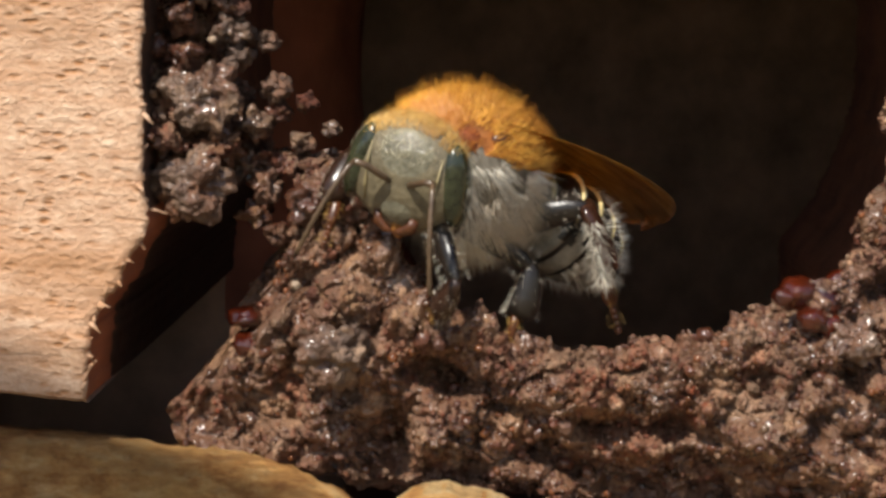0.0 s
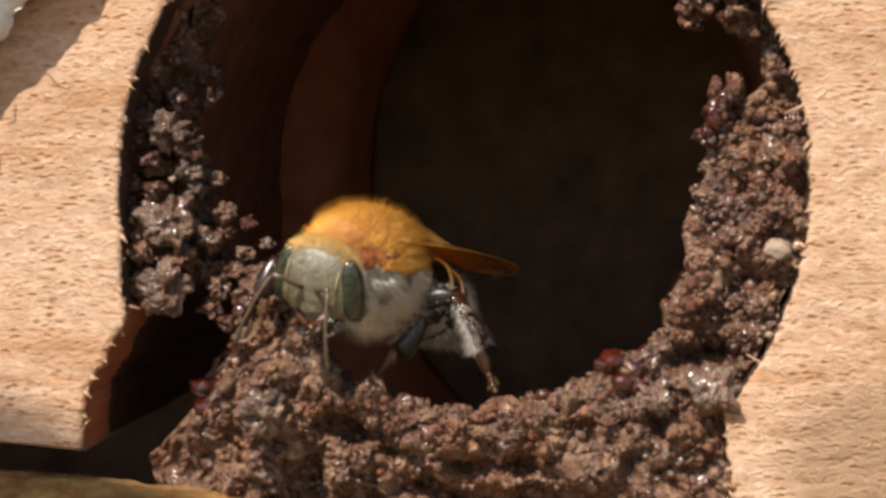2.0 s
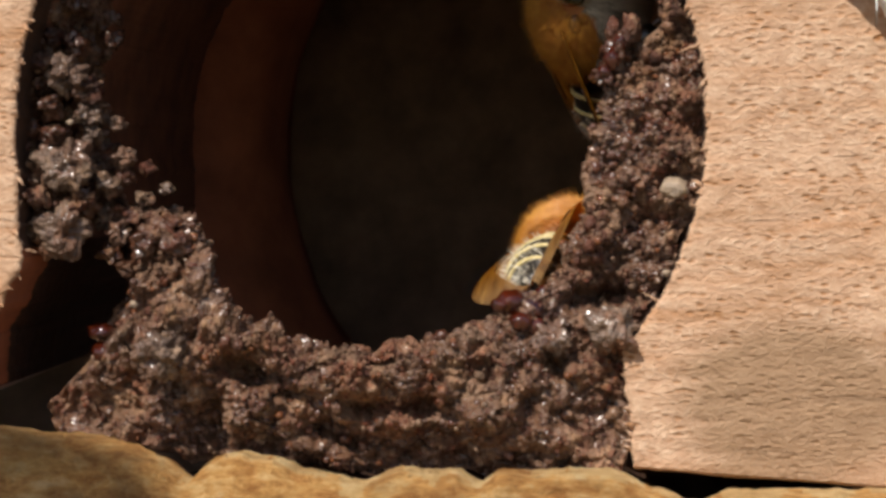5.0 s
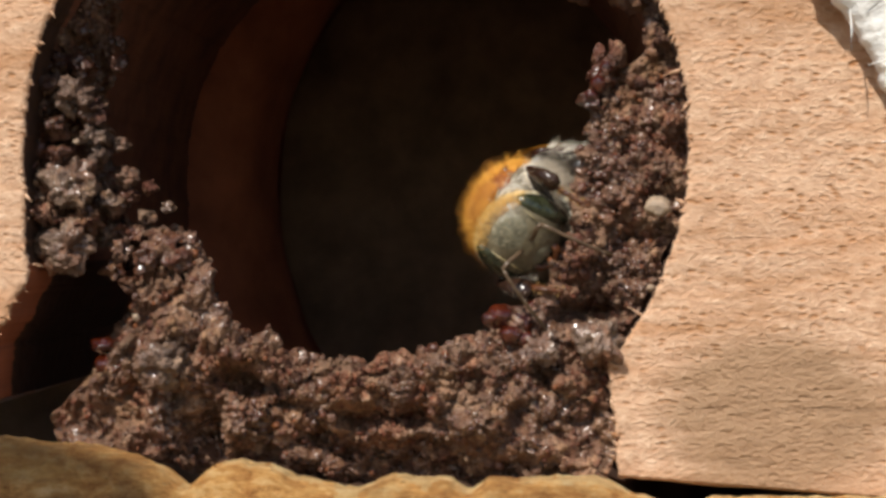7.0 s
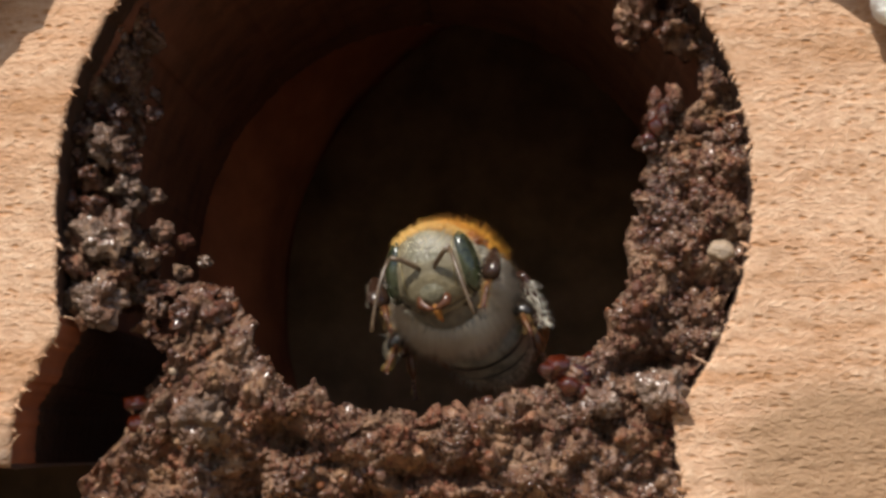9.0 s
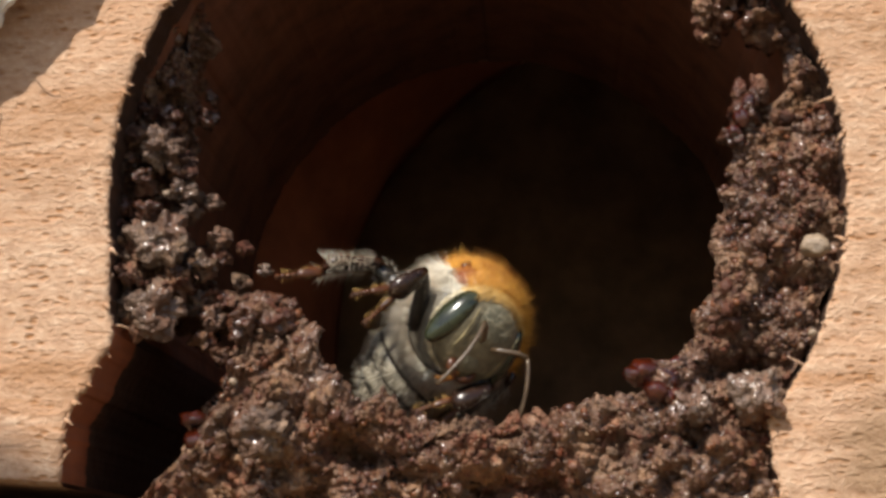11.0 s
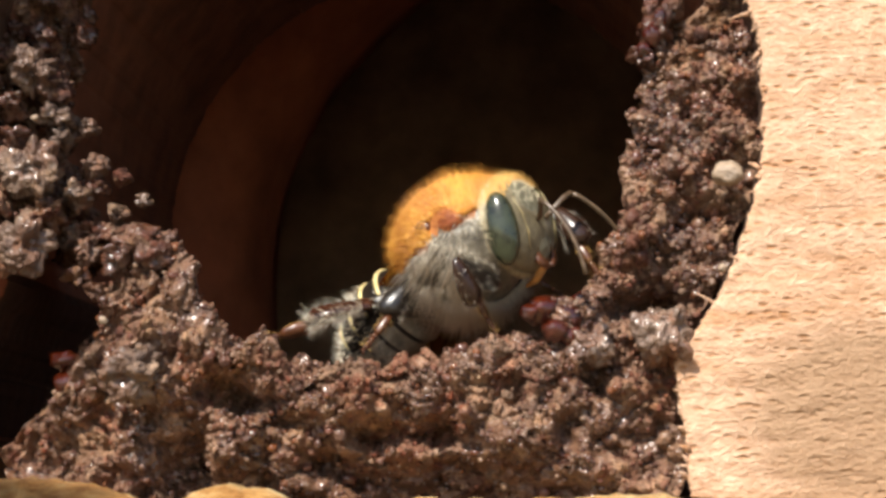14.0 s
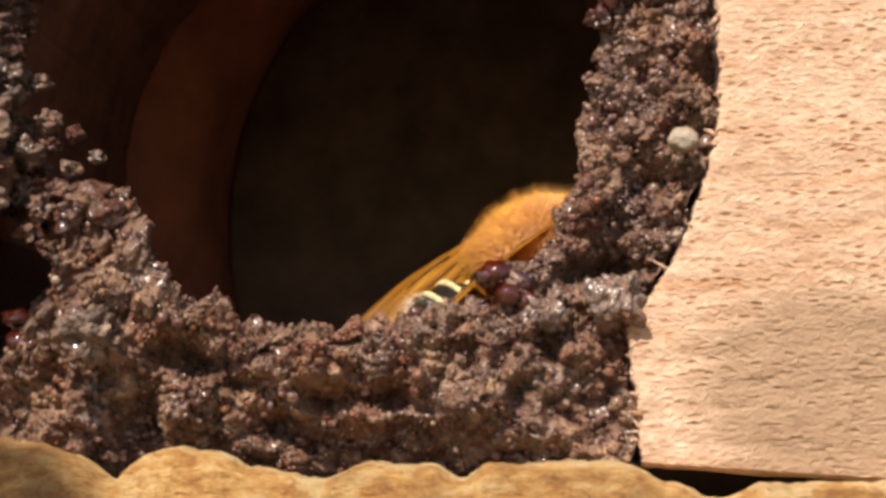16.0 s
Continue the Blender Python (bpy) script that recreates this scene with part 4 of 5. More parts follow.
    part("clypeus", bm, SILVER, head, "silver grey shield above the mouth")
    bm = bmesh.new()
    blob(bm, (1.08, 0, 0.0), (0.63, 1.2, 1.14), None, 0, 1, 4)
    forehead = part("forehead", bm, SILVER, head, "silver grey velvety forehead")
    v, f = fur(420, on_ball((0.63, 1.2, 1.14), (1.08, 0, 0.0), lambda d: d.x > -0.1 and d.z > 0.2), 0.13, 0.009, 31, (-0.4, 0, 0.5))
    tagged(from_lists("forehead_down", v, f, hair_pale, forehead, "short pale velvety down"), kind="stuff")
    for side in (-1, 1):
        bm = bmesh.new()
        tube(bm, [(1.5, 1.02 * side, 0.55), (1.63, 1.0 * side, 0.0), (1.61, 0.98 * side, -0.6), (1.45, 0.95 * side, -1.15)], [0.015, 0.03, 0.032, 0.02], 6)
        part("face_stripe", bm, DULL, head, "cream stripe along the eye")
    for y, z in ((0, 1.0), (-0.3, 1.18), (0.3, 1.18)):
        bm = bmesh.new()
        blob(bm, (1.2 - 0.2 * (z > 1.1), y, z - 0.06), (0.12, 0.12, 0.12), None, 0, 1, 2)
        part("ocellus", bm, EYE, head, "tiny dark glassy simple eye")
    bm = bmesh.new()
    tube(bm, [(1.2, 0, -1.5), (1.1, 0, -1.85), (0.8, 0, -2.1), (0.4, 0, -2.2)], [0.16, 0.16, 0.12, 0.06], 8)
    part("tongue", bm, TAN, head, "tan folded tongue")
    # abdomen: origin at the waist, x to the tail
    rings, sides = 60, 40

    def skin(i, j):
        s = 3.9 * i / (rings - 1)
        r = abdomen_radius(s) + 0.05 * ((s / 0.62) % 1.0) * (s > 0.5)
        a = math.tau * j / (sides - 1)
        flat = 0.78 if math.sin(a) > 0 else 0.8
        return (s, r * math.cos(a), r * flat * math.sin(a) + 0.1 * math.sin(s))

    v, f = sheet(rings, sides, skin)
    abdomen = from_lists("abdomen", v, f, [SHELL, TAUPE], bee, "black shiny banded abdomen", at=(-1.75, 0, -0.55))
    for p in abdomen.data.polygons:
        if p.center.z < (0.0 + 0.5 * noise.noise(p.center / MM * 2)) * MM and (p.center.x / MM) % 0.62 > 0.12:
            p.material_index = 1
    for k in range(5):
        bm = bmesh.new()
        s = 0.62 * k + 0.6
        r = abdomen_radius(s) + 0.03
        band_ring(bm, s, (r - 0.03, (r - 0.03) * 0.785), 0.1)
        part("band", bm, CREAM, abdomen, "narrow cream yellow band")

    def tail_place(rng):
        s, a = rng.uniform(1.9, 3.8), rng.uniform(0, math.tau)
        r = abdomen_radius(s)
        way = Vector((0.4, math.cos(a), math.sin(a)))
        return Vector((s, r * math.cos(a), r * 0.85 * math.sin(a) + 0.1 * math.sin(s))), way
    v, f = fur(750, tail_place, 0.34, 0.009, 9, (0.6, 0, 0))
    tagged(from_lists("pale_bristles", v, f, GREY_HAIR, abdomen, "sparse whitish bristles"), kind="stuff")
    # wings
    wings = []
    for side in (-1, 1):
        wings.append(build_wing(bee, side))
    legs = {}
    for kind in LEGS:
        for side, mark in ((1, "l"), (-1, "r")):
            legs[kind, mark] = build_leg(kind, side, bee)
    return {"bee": bee, "head": head, "abdomen": abdomen, "legs": legs, "wings": wings}


hair_pale = hair("pale_face_hair", (0.42, 0.34, 0.20), (0.72, 0.64, 0.46))


def head_shape():
    bm = bmesh.new()
    blob(bm, (0.85, 0, -0.3), (0.86, 1.72, 1.57), None, 0, 1, 4)
    blob(bm, (0.1, 0, -0.2), (0.5, 0.7, 0.7), None, 0, 1, 2)
    return bm


def wing_shape(length, width, side, curl):
    """A long rounded wing as a thin solid sheet, from its root at the origin towards -x."""
    n, w = 26, 9

    def place(i, j, low):
        s = i / (n - 1)
        half = width * (0.16 + 0.84 * math.sin(min(1, s * 1.25) * math.pi / 2)) * (1 - max(0, (s - 0.72) / 0.28) ** 2.6) ** 0.5
        q = j / (w - 1)
        y = half * (q - 0.35)
        z = -curl * s * s + 0.10 * math.sin(q * 9 + s * 3) * s - 0.22 * q * q
        return (-length * s, side * y, z - low)

    a, fa = sheet(n, w, lambda i, j: place(i, j, 0.0))
    b, fb = sheet(n, w, lambda i, j: place(i, j, 0.02))
    o = len(a)
    edge = [i * w for i in range(n)] + [(n - 1) * w + j for j in range(1, w)] + [i * w + w - 1 for i in range(n - 2, -1, -1)]
    faces = fa + [tuple(k + o for k in q[::-1]) for q in fb] + [(p, q, q + o, p + o) for p, q in zip(edge, edge[1:])]
    return a + b, faces, place


def build_wing(bee, side):
    v, f, place = wing_shape(7.0, 2.6, side, 0.5)
    wing = from_lists("wing", v, f, FILM, bee, "amber translucent folded wing", at=(0.2, 1.15 * side, 1.35))
    for q, start, stop in ((0, 0, 24), (2, 0, 20), (4, 0, 17), (6, 8, 15)):
        bm = bmesh.new()
        pts = [Vector(place(i, q, -0.02)) for i in range(start, stop)]
        tube(bm, pts, [0.034 * (1 - 0.6 * k / len(pts)) for k in range(len(pts))], 5)
        part("wing_vein", bm, UMBER, wing, "brown wing vein")
    wing.matrix_basis = wing_pose(side, 0)
    return wing


def wing_pose(side, droop):
    """A folded wing: over the back (0) or drooping along the flank (1)."""
    k = droop
    turn = Euler((radians((24 + 36 * k) * side), radians(-14 - 14 * k), radians((8 + 4 * k) * side)))
    return Matrix.Translation(Vector((0.2 - 0.1 * k, (1.15 + 0.3 * k) * side, 1.35 - 0.75 * k)) * MM) @ turn.to_matrix().to_4x4()


# ---- stances and gaits ----
def blend(rows, t):
    """Smooth values at t from rows of (t, values)."""
    times = [r[0] for r in rows]
    if t <= times[0]:
        return rows[0][1]
    if t >= times[-1]:
        return rows[-1][1]
    k = max(i for i in range(len(times)) if times[i] <= t)
    t0, t1 = times[k], times[k + 1]
    w = (t - t0) / (t1 - t0)
    p0, p1 = rows[k][1], rows[k + 1][1]
    before, after = (rows[k - 1] if k else rows[k]), (rows[k + 2] if k + 2 < len(rows) else rows[k + 1])
    m0 = (p1 - before[1]) * ((t1 - t0) / max(1e-6, t1 - before[0]))
    m1 = (after[1] - p0) * ((t1 - t0) / max(1e-6, after[0] - t0))
    return (2 * w**3 - 3 * w**2 + 1) * p0 + (w**3 - 2 * w**2 + w) * m0 + (3 * w**2 - 2 * w**3) * p1 + (w**3 - w**2) * m1


def limb(hip, foot, a, b, pole):
    """Turns of the upper and the lower leg that bring the foot to its place."""
    d = foot - hip
    way = d.normalized()
    reach = min(max(d.length, abs(a - b) * 1.05 + 0.1), (a + b) * 0.985)
    p = (pole - pole.dot(way) * way).normalized()
    x = (a * a + reach * reach - b * b) / (2 * reach)
    knee = hip + way * x + p * math.sqrt(max(0, a * a - x * x))
    end = hip + way * reach
    upper, lower = frame_of(knee - hip, p), frame_of(end - knee, p)
    return upper, upper.inverted() @ lower


class Gait:
    """Stances of one bee: where its thorax is, where body, face and tail point, and where feet are set."""

    def __init__(self):
        self.body, self.feet, self.droop = [], {}, [(0.0, np.array([0.0]))]

    def stance(self, t, at, fwd, up, face, top, tail):
        self.body.append((t, np.array([*at, *fwd, *up, *face, *top, *tail], float)))

    def foot(self, leg, *rows):
        """Places of one foot in the world, from rows of t, x, y, z; a row of t alone frees the foot."""
        self.feet[leg] = rows

    def key(self, made, step=0.125):
        times = [k * step for k in range(int(16 / step) + 1)]
        out = {name: [] for name in ("bee", "head", "abdomen")}
        legs = {leg: ([], []) for leg in made["legs"]}
        for t in times:
            q = blend(self.body, t)
            at, fwd, up, face, top, tail = (Vector(q[k:k + 3]) for k in range(0, 18, 3))
            turn = frame_of(fwd, up)
            back = turn.inverted()
            out["bee"].append((t, Matrix.Translation(at * MM) @ turn.to_4x4()))
            h = back @ frame_of(face, top)
            out["head"].append((t, Matrix.Translation(Vector(NECK) * MM) @ h.to_4x4()))
            b = back @ frame_of(tail, up)
            out["abdomen"].append((t, Matrix.Translation(Vector((-1.75, 0, -0.55)) * MM) @ b.to_4x4()))
            for (kind, mark), (upper, lower) in legs.items():
                side = 1 if mark == "l" else -1
                hip, a, c, rest = LEGS[kind]
                hip, foot = Vector((hip[0], hip[1] * side, hip[2])), Vector((rest[0], rest[1] * side, rest[2]))
                sway = 0.12 * math.sin(t * 9 + hash_leg(kind, mark))
                foot += Vector((sway, 0, 0.3 * max(0, sway)))
                set_to = [r for r in self.feet.get((kind, mark), ()) if r[0] <= t + 1e-6]
                nxt = [r for r in self.feet.get((kind, mark), ()) if r[0] > t + 1e-6]
                if set_to and len(set_to[-1]) == 4:
                    w = Vector(set_to[-1][1:])
                    if nxt and len(nxt[0]) == 4:
                        w = w.lerp(Vector(nxt[0][1:]), (t - set_to[-1][0]) / (nxt[0][0] - set_to[-1][0]))
                    foot = back @ (w - at) / BEE
                pole = Vector({"front": (0.35, 0.75 * side, 0.75), "middle": (-0.9, 0.5 * side, 0.9), "hind": (-0.4, 0.75 * side, 0.6)}[kind])
                u, l = limb(hip, foot, a, c, pole)
                upper.append((t, Matrix.Translation(hip * MM) @ u.to_4x4()))
                lower.append((t, Matrix.Translation(Vector((a, 0, 0)) * MM) @ l.to_4x4()))
        for name, rows in out.items():
            walk(made[name], rows)
        for side, wing in zip((-1, 1), made["wings"]):
            walk(wing, [(t, wing_pose(side, float(blend(self.droop, t)[0]))) for t in times])
        for leg, (upper, lower) in legs.items():
            thigh, shin, foot = made["legs"][leg]
            walk(thigh, upper)
            walk(shin, lower)
            walk(foot, lower)


def hash_leg(kind, mark):
    return {"front": 0.0, "middle": 2.1, "hind": 4.2}[kind] + (1.0 if mark == "l" else 3.9)


first_bee = build_bee("golden furry stingless bee walking over the mud collar")
second_bee = build_bee("golden furry stingless bee coming out of the dark hole")


def motions():
    """All that moves: the two bees, with heads, abdomens and legs."""
    gait = Gait()
    gait.stance(0.00, (-3.67, 1.00, 0.60), (-0.62, -0.61, 0.11), (0.05, -0.11, 0.98), (-0.28, -0.92, -0.18), (0.21, -0.11, 0.97), (0.77, 0.38, -0.57))
    gait.stance(0.50, (-4.06, 1.00, 1.27), (-0.95, -0.26, 0.08), (-0.04, -0.10, 0.98), (-0.77, -0.60, -0.28), (-0.24, -0.10, 0.96), (0.75, 0.14, -0.70))
    gait.stance(1.00, (-4.88, 0.40, 1.19), (-0.98, 0.08, 0.06), (-0.01, -0.36, 0.93), (-0.96, -0.02, -0.33), (-0.27, -0.25, 0.93), (0.77, 0.13, -0.68))
    gait.stance(1.50, (-4.93, 0.20, 2.03), (-0.91, 0.06, 0.28), (0.28, -0.75, 0.60), (-0.94, -0.25, -0.01), (0.06, -0.55, 0.83), (0.70, 0.51, -0.51))
    gait.stance(2.00, (-3.52, 0.60, 0.80), (-0.52, -0.77, -0.05), (0.07, -0.37, 0.91), (-0.32, -0.90, -0.23), (0.16, -0.21, 0.94), (0.56, 0.60, -0.59))
    gait.stance(2.25, (-1.91, 1.00, 0.75), (-0.07, -0.92, -0.19), (0.07, -0.33, 0.93), (-0.02, -0.93, -0.34), (0.07, -0.33, 0.93), (0.13, 0.88, -0.46))
    gait.stance(2.50, (0.05, -0.50, -0.59), (0.42, -0.72, -0.50), (0.18, -0.39, 0.88), (0.23, -0.77, -0.55), (0.09, -0.55, 0.78), (-0.89, 0.40, -0.36))
    gait.stance(3.00, (1.91, 1.20, 0.54), (0.97, -0.15, -0.08), (0.09, -0.03, 0.98), (0.84, -0.45, -0.31), (0.34, -0.02, 0.94), (-0.95, 0.01, -0.26))
    gait.stance(3.50, (3.81, 2.40, -1.30), (0.92, 0.19, -0.38), (0.34, 0.03, 0.95), (0.84, 0.15, -0.55), (0.45, -0.02, 0.88), (-0.93, -0.24, -0.05))
    gait.stance(4.00, (6.69, 3.20, -1.65), (0.86, 0.48, -0.00), (-0.04, -0.07, 0.98), (0.86, 0.46, -0.32), (0.21, -0.13, 0.91), (-0.72, -0.44, -0.48))
    gait.stance(4.20, (7.31, 3.60, -1.44), (0.86, 0.50, 0.06), (-0.09, -0.08, 0.98), (0.86, 0.46, -0.32), (0.21, -0.13, 0.91), (-0.68, -0.44, -0.53))
    gait.stance(4.80, (7.87, 9.00, -1.85), (0.43, 0.89, 0.07), (-0.49, -0.11, 0.85), (0.43, 0.89, 0.07), (-0.49, -0.11, 0.85), (-0.43, -0.89, -0.17))
    gait.stance(5.50, (7.43, 24.00, 0.44), (0.13, 0.99, -0.02), (-0.80, -0.05, 0.50), (0.13, 0.99, -0.02), (-0.80, -0.05, 0.50), (-0.13, -0.99, -0.08))
    gait.stance(5.90, (12.00, 41.00, 0.00), (0.70, 0.70, 0.00), (-0.50, 0.50, 0.60), (0.70, 0.70, 0.00), (-0.50, 0.50, 0.60), (-0.70, -0.70, -0.10))
    gait.stance(6.25, (26.00, 49.00, 0.00), (1.00, 0.10, 0.00), (-0.10, 0.50, 0.80), (1.00, 0.10, 0.00), (-0.10, 0.50, 0.80), (-1.00, -0.10, -0.10))
    gait.stance(7.00, (32.00, 52.00, 0.00), (1.00, 0.10, 0.00), (-0.10, 0.50, 0.80), (1.00, 0.10, 0.00), (-0.10, 0.50, 0.80), (-1.00, -0.10, -0.10))
    gait.stance(16.00, (33.00, 52.00, 0.00), (1.00, 0.10, 0.00), (-0.10, 0.50, 0.80), (1.00, 0.10, 0.00), (-0.10, 0.50, 0.80), (-1.00, -0.10, -0.10))
    gait.foot(("front", "l"), (0.00, -4.76, 0.20, -4.06), (0.50, -4.81, 0.20, -2.99), (1.00, -7.66, 0.00, -2.44), (1.50, -7.10, 0.60, -0.80), (2.00, -5.39, 0.00, -2.16), (2.20,))
    gait.foot(("middle", "l"), (0.00, -2.42, 0.50, -4.98), (0.50, -2.49, 0.80, -4.01), (1.00, -2.73, 0.60, -4.27), (1.50, -5.63, 0.50, -3.42), (2.00, -3.16, 0.60, -3.53), (2.20,))
    gait.foot(("hind", "l"), (0.00, 0.88, 1.50, -4.02), (0.50, 1.02, 1.50, -4.01), (1.00, 1.49, 1.20, -3.86), (1.50, 1.28, 1.00, -3.86), (2.00, 1.42, 1.00, -3.88), (2.20,))
    gait.foot(("front", "r"), (1.30, -9.11, 1.50, 4.77), (1.60, -9.0, 1.50, 4.5), (1.75,), (2.40, -2.91, 0.30, -4.87), (2.60, -2.70, 0.30, -5.33), (2.70,), (3.00, 3.13, 1.00, -3.75), (3.20,), (3.50, 4.50, 1.00, -3.39), (3.80,))
    gait.foot(("middle", "r"), (2.40, -3.79, 0.50, -3.87), (2.60, -3.37, 0.50, -4.74), (2.70,), (3.00, 1.61, 0.60, -4.05), (3.30, 0.99, 0.70, -3.98), (3.50, 0.81, 0.80, -4.15), (3.80,))
    gait.foot(("hind", "r"), (2.40, -4.74, 1.00, -1.63), (2.60, -4.54, 1.00, -2.51), (2.70,), (3.00, -3.35, 0.80, -4.60), (3.50, -2.12, 1.00, -3.90), (3.80,))
    gait.key(first_bee)
    gait = Gait()
    gait.stance(0.00, (28.00, 50.00, 2.00), (-0.20, -0.60, 0.75), (-0.90, -0.20, 0.20), (-0.30, -0.90, 0.20), (-0.60, 0.10, 0.70), (0.30, 0.60, -0.70))
    gait.stance(1.50, (26.00, 48.00, -1.00), (-0.20, -0.60, 0.75), (-0.90, -0.20, 0.20), (-0.30, -0.90, 0.20), (-0.60, 0.10, 0.70), (0.30, 0.60, -0.70))
    gait.stance(1.80, (16.00, 42.00, -2.00), (-0.20, -0.80, 0.50), (-0.90, -0.20, 0.20), (-0.30, -0.90, 0.20), (-0.60, 0.10, 0.70), (0.30, 0.60, -0.70))
    gait.stance(2.05, (9.27, 24.00, -2.99), (0.26, -0.74, 0.56), (-0.91, -0.21, 0.20), (0.27, -0.86, 0.27), (-0.62, 0.10, 0.68), (0.26, 0.57, -0.74))
    gait.stance(2.50, (9.17, 20.00, -1.97), (0.26, -0.75, 0.55), (-0.91, -0.22, 0.20), (0.28, -0.87, 0.25), (-0.62, 0.08, 0.69), (0.25, 0.58, -0.73))
    gait.stance(3.00, (9.22, 20.00, 0.74), (0.27, -0.88, 0.36), (-0.90, -0.26, 0.30), (0.28, -0.92, 0.16), (-0.80, -0.13, 0.55), (0.16, 0.57, -0.78))
    gait.stance(3.50, (9.91, 15.00, 4.48), (0.02, -0.35, 0.92), (-0.93, -0.29, 0.00), (0.16, -0.66, 0.63), (-0.80, -0.05, 0.49), (0.18, 0.27, -0.91))
    gait.stance(4.20, (9.76, 15.00, 5.74), (0.03, -0.35, 0.92), (-0.93, -0.28, 0.01), (0.16, -0.66, 0.64), (-0.80, -0.05, 0.50), (0.18, 0.27, -0.92))
    gait.stance(5.30, (7.50, 6.50, 9.08), (-0.27, -0.50, 0.86), (-0.82, -0.37, -0.19), (-0.14, -0.80, 0.52), (-0.70, -0.04, 0.60), (0.17, 0.39, -0.86))
    gait.stance(6.30, (5.06, 5.50, 8.64), (-0.73, -0.49, 0.50), (-0.58, -0.24, -0.75), (-0.66, -0.74, 0.20), (-0.41, 0.08, 0.90), (0.58, 0.38, -0.70))
    gait.stance(6.50, (4.04, 4.00, 7.94), (-0.24, -0.92, 0.11), (-0.83, -0.26, -0.41), (0.07, -1.00, -0.09), (-0.60, -0.04, 0.70), (0.72, 0.50, -0.40))
    gait.stance(7.00, (6.41, 3.50, 1.07), (-0.22, -0.94, -0.11), (-0.91, -0.23, 0.19), (0.28, -0.86, -0.41), (-0.73, -0.37, 0.54), (0.53, 0.79, 0.32))
    gait.stance(7.50, (5.55, 3.00, -0.67), (-0.01, -0.95, -0.19), (-0.74, -0.25, 0.59), (0.17, -0.89, -0.39), (-0.59, -0.24, 0.74), (0.65, 0.65, 0.30))
    gait.stance(8.00, (4.44, 3.00, -0.32), (0.01, -0.97, -0.09), (-0.50, -0.27, 0.80), (0.06, -0.97, -0.19), (-0.40, -0.26, 0.88), (0.81, 0.65, 0.06))
    gait.stance(8.20, (4.35, 3.00, -0.25), (0.00, -0.97, -0.11), (-0.49, -0.28, 0.79), (0.05, -0.97, -0.21), (-0.39, -0.28, 0.87), (0.82, 0.64, 0.06))
    gait.stance(9.20, (1.05, 3.50, 0.85), (-0.27, -0.84, 0.40), (-0.10, 0.14, 0.96), (-0.26, -0.92, 0.04), (-0.10, -0.07, 0.98), (0.27, 0.75, -0.55))
    gait.stance(10.30, (-2.02, 2.60, 1.88), (-0.39, -0.70, 0.52), (0.71, -0.06, 0.63), (-0.47, -0.84, 0.16), (0.41, -0.00, 0.90), (0.03, 0.32, -0.94))
    gait.stance(10.50, (-2.92, 2.60, 2.73), (-0.39, -0.70, 0.53), (0.71, -0.06, 0.63), (-0.37, -0.88, 0.16), (0.47, 0.01, 0.88), (-0.13, 0.31, -0.94))
    gait.stance(10.80, (-1.84, 2.80, 1.59), (-0.17, -0.84, 0.21), (0.77, -0.05, 0.63), (-0.22, -0.95, -0.11), (0.38, -0.10, 0.91), (-0.23, 0.31, -0.91))
    gait.stance(11.00, (-0.35, 3.00, -0.53), (0.01, -0.94, -0.16), (0.86, -0.03, 0.47), (0.51, -0.74, -0.41), (0.57, 0.02, 0.81), (-0.77, 0.25, -0.55))
    gait.stance(11.25, (0.56, 2.60, -1.20), (0.82, -0.44, 0.12), (-0.07, -0.02, 0.96), (0.76, -0.54, -0.34), (0.38, -0.10, 0.91), (-0.87, 0.23, -0.45))
    gait.stance(11.50, (1.89, 2.20, -1.03), (0.62, -0.75, 0.05), (-0.30, -0.22, 0.92), (0.78, -0.55, 0.26), (-0.48, -0.02, 0.86), (-0.76, 0.30, -0.58))
    gait.stance(12.00, (2.66, 2.20, -0.66), (0.62, -0.75, 0.05), (-0.30, -0.22, 0.92), (0.78, -0.55, 0.26), (-0.48, -0.02, 0.86), (-0.76, 0.30, -0.58))
    gait.stance(12.50, (2.97, 2.20, -0.36), (0.62, -0.75, 0.10), (-0.30, -0.22, 0.92), (0.62, -0.72, 0.22), (-0.40, -0.02, 0.88), (-0.76, 0.30, -0.58))
    gait.stance(13.00, (2.66, 2.20, -0.35), (0.62, -0.75, 0.14), (-0.30, -0.22, 0.92), (0.80, -0.50, 0.26), (-0.48, -0.02, 0.86), (-0.76, 0.30, -0.58))
    gait.stance(13.50, (3.47, 2.20, -0.67), (0.62, -0.75, 0.16), (-0.30, -0.22, 0.92), (0.86, -0.42, 0.26), (-0.48, -0.02, 0.86), (-0.76, 0.30, -0.58))
    gait.stance(14.00, (3.22, 2.20, -0.35), (0.62, -0.74, 0.22), (-0.30, -0.22, 0.92), (0.84, -0.45, 0.24), (-0.45, -0.02, 0.87), (-0.76, 0.30, -0.58))
    gait.stance(14.50, (3.46, 2.20, -0.68), (0.62, -0.72, 0.28), (-0.30, -0.22, 0.92), (0.88, -0.36, 0.24), (-0.45, -0.02, 0.87), (-0.76, 0.30, -0.58))
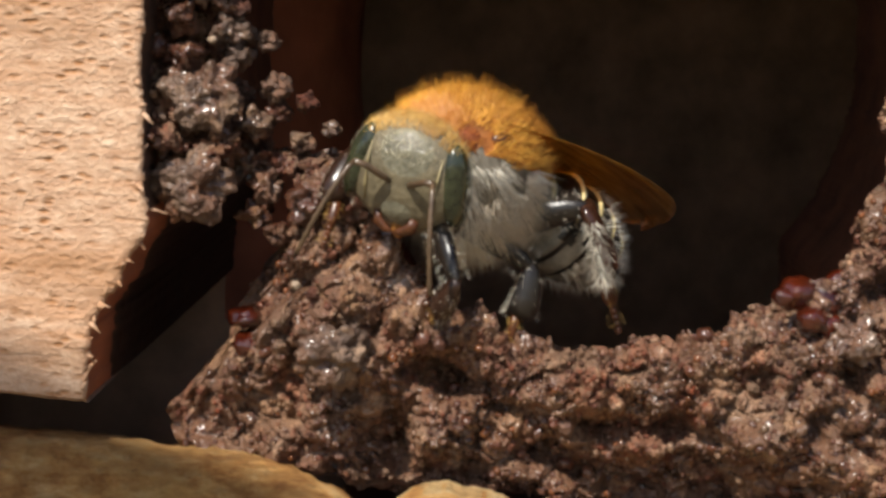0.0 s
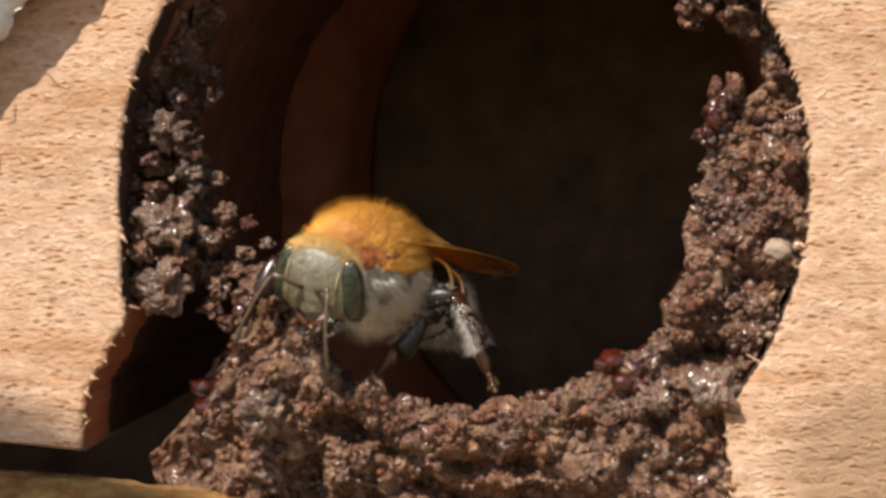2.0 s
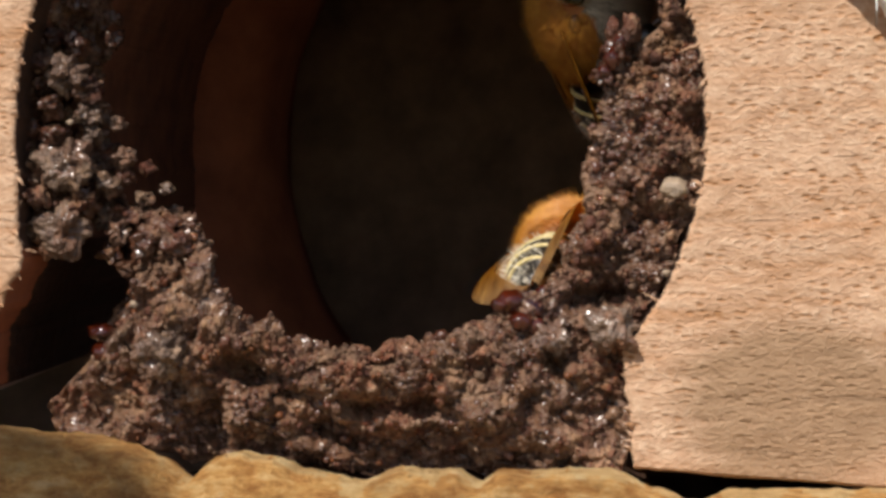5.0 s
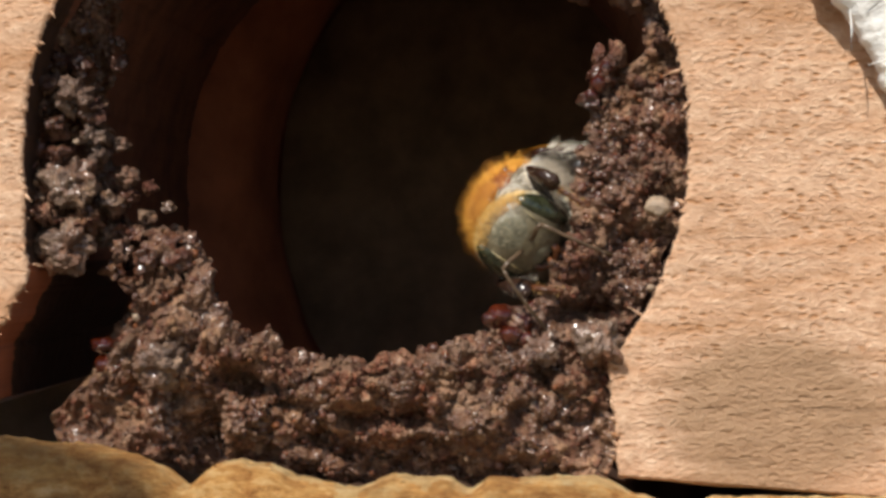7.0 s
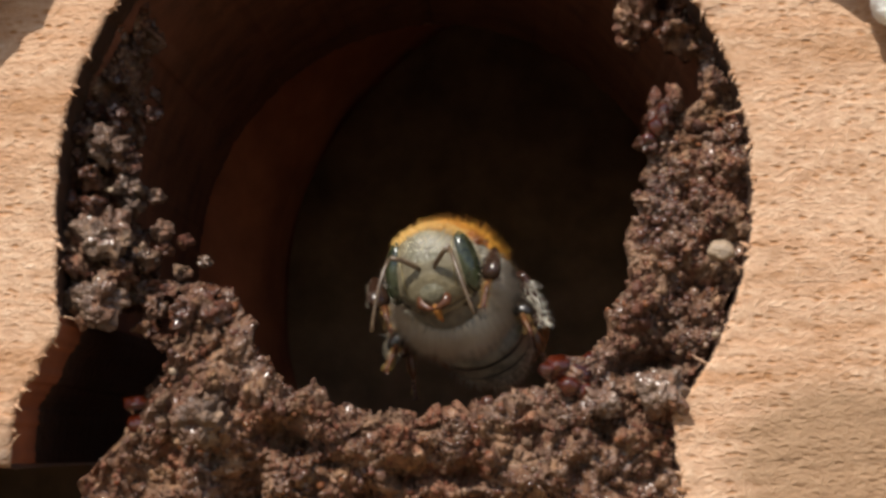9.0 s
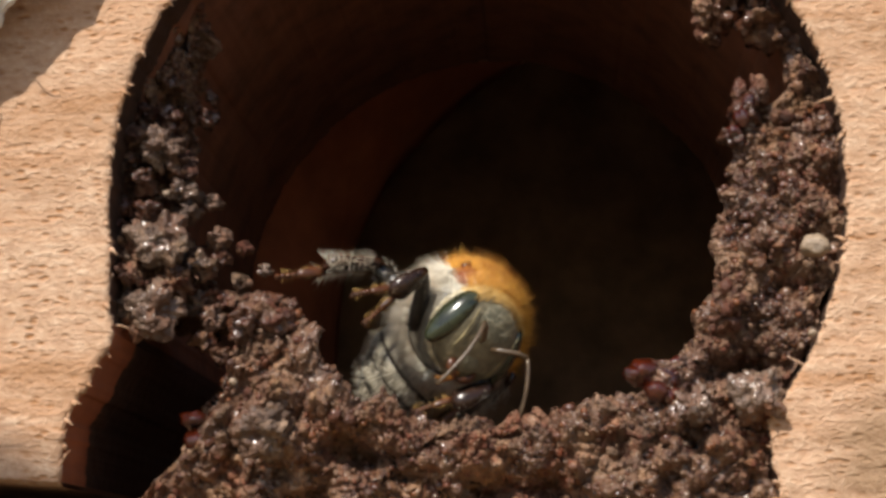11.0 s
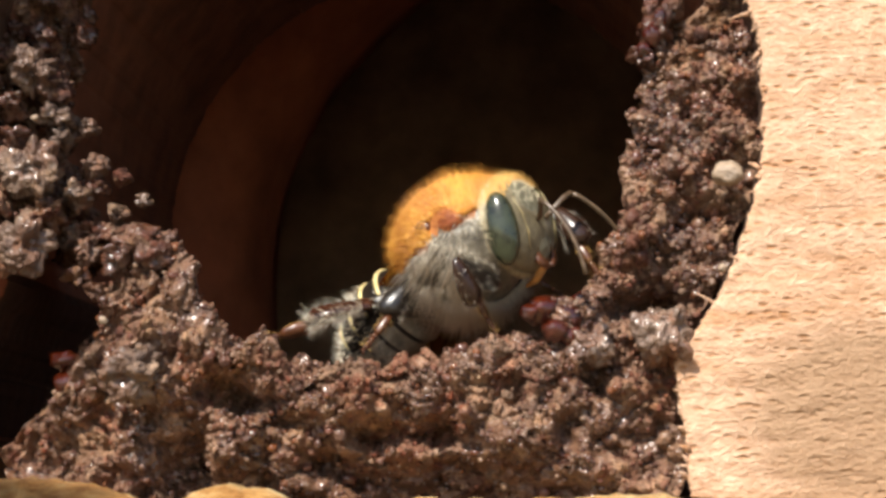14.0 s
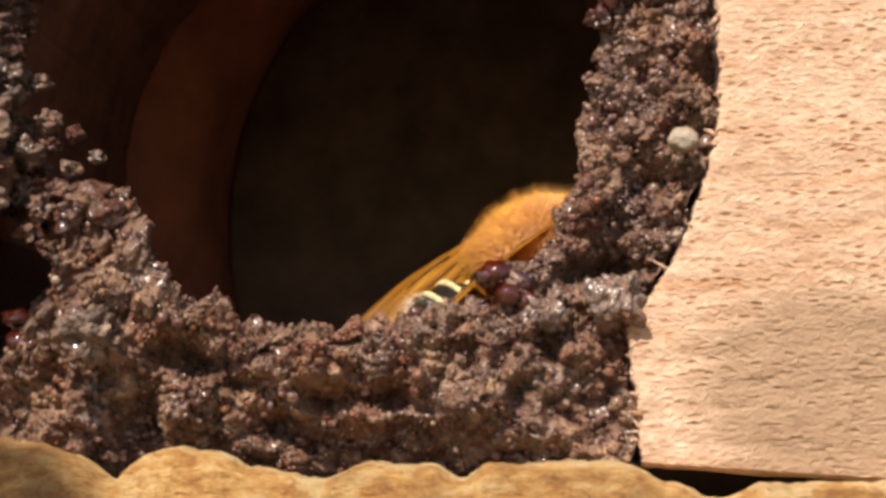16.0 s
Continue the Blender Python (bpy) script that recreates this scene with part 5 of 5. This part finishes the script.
    gait.stance(15.00, (4.01, 2.20, -0.63), (0.62, -0.72, 0.30), (-0.30, -0.22, 0.92), (0.88, -0.34, 0.24), (-0.45, -0.02, 0.87), (-0.76, 0.30, -0.58))
    gait.stance(15.50, (3.83, 2.00, -1.78), (0.93, -0.14, -0.04), (0.02, -0.07, 0.98), (0.72, -0.56, -0.34), (0.22, -0.21, 0.93), (-0.86, 0.29, -0.37))
    gait.stance(15.75, (5.32, 3.20, -1.41), (0.93, 0.23, 0.21), (-0.18, -0.23, 0.93), (0.90, 0.23, -0.19), (0.22, -0.16, 0.95), (-0.88, -0.07, -0.35))
    gait.stance(16.00, (7.14, 5.20, -1.90), (0.80, 0.47, 0.40), (-0.34, -0.30, 0.88), (0.80, 0.48, 0.25), (-0.19, -0.30, 0.90), (-0.80, -0.30, -0.53))
    gait.foot(("hind", "r"), (10.30, -3.38, 1.50, -3.65), (10.60, -4.42, 1.50, -2.94), (10.70,), (10.90, -6.28, 2.00, 1.69), (11.00, -6.99, 2.00, 1.05), (11.10, -6.79, 2.00, 1.22), (11.20,), (11.50, -3.90, 1.60, -3.60), (15.00, -3.75, 1.60, -3.50), (15.20,))
    gait.foot(("middle", "r"), (10.30, -5.06, 0.80, -1.69), (10.60, -6.39, 0.80, -1.14), (10.75,), (11.50, -0.15, 1.00, -3.85), (15.00, 0.05, 1.00, -3.87), (15.50, 2.35, 0.80, -3.81), (15.70,))
    gait.foot(("front", "r"), (11.50, 1.78, 0.50, -3.85), (12.00, 4.00, 0.40, -3.60), (12.50, 4.28, 0.40, -3.45), (13.00, 4.25, 0.40, -3.50), (14.00, 4.30, 0.40, -3.50), (15.00, 5.10, 0.40, -3.10), (15.30,))
    gait.foot(("hind", "l"), (10.30, -1.44, 1.80, -4.68), (10.60, -2.49, 1.80, -4.07), (10.70,))
    gait.droop = [(t, np.array([k])) for t, k in ((0, 0.0), (10.9, 0.0), (11.3, 1.0), (15.1, 1.0), (15.4, 0.0), (16, 0.0))]
    gait.key(second_bee)


motions()
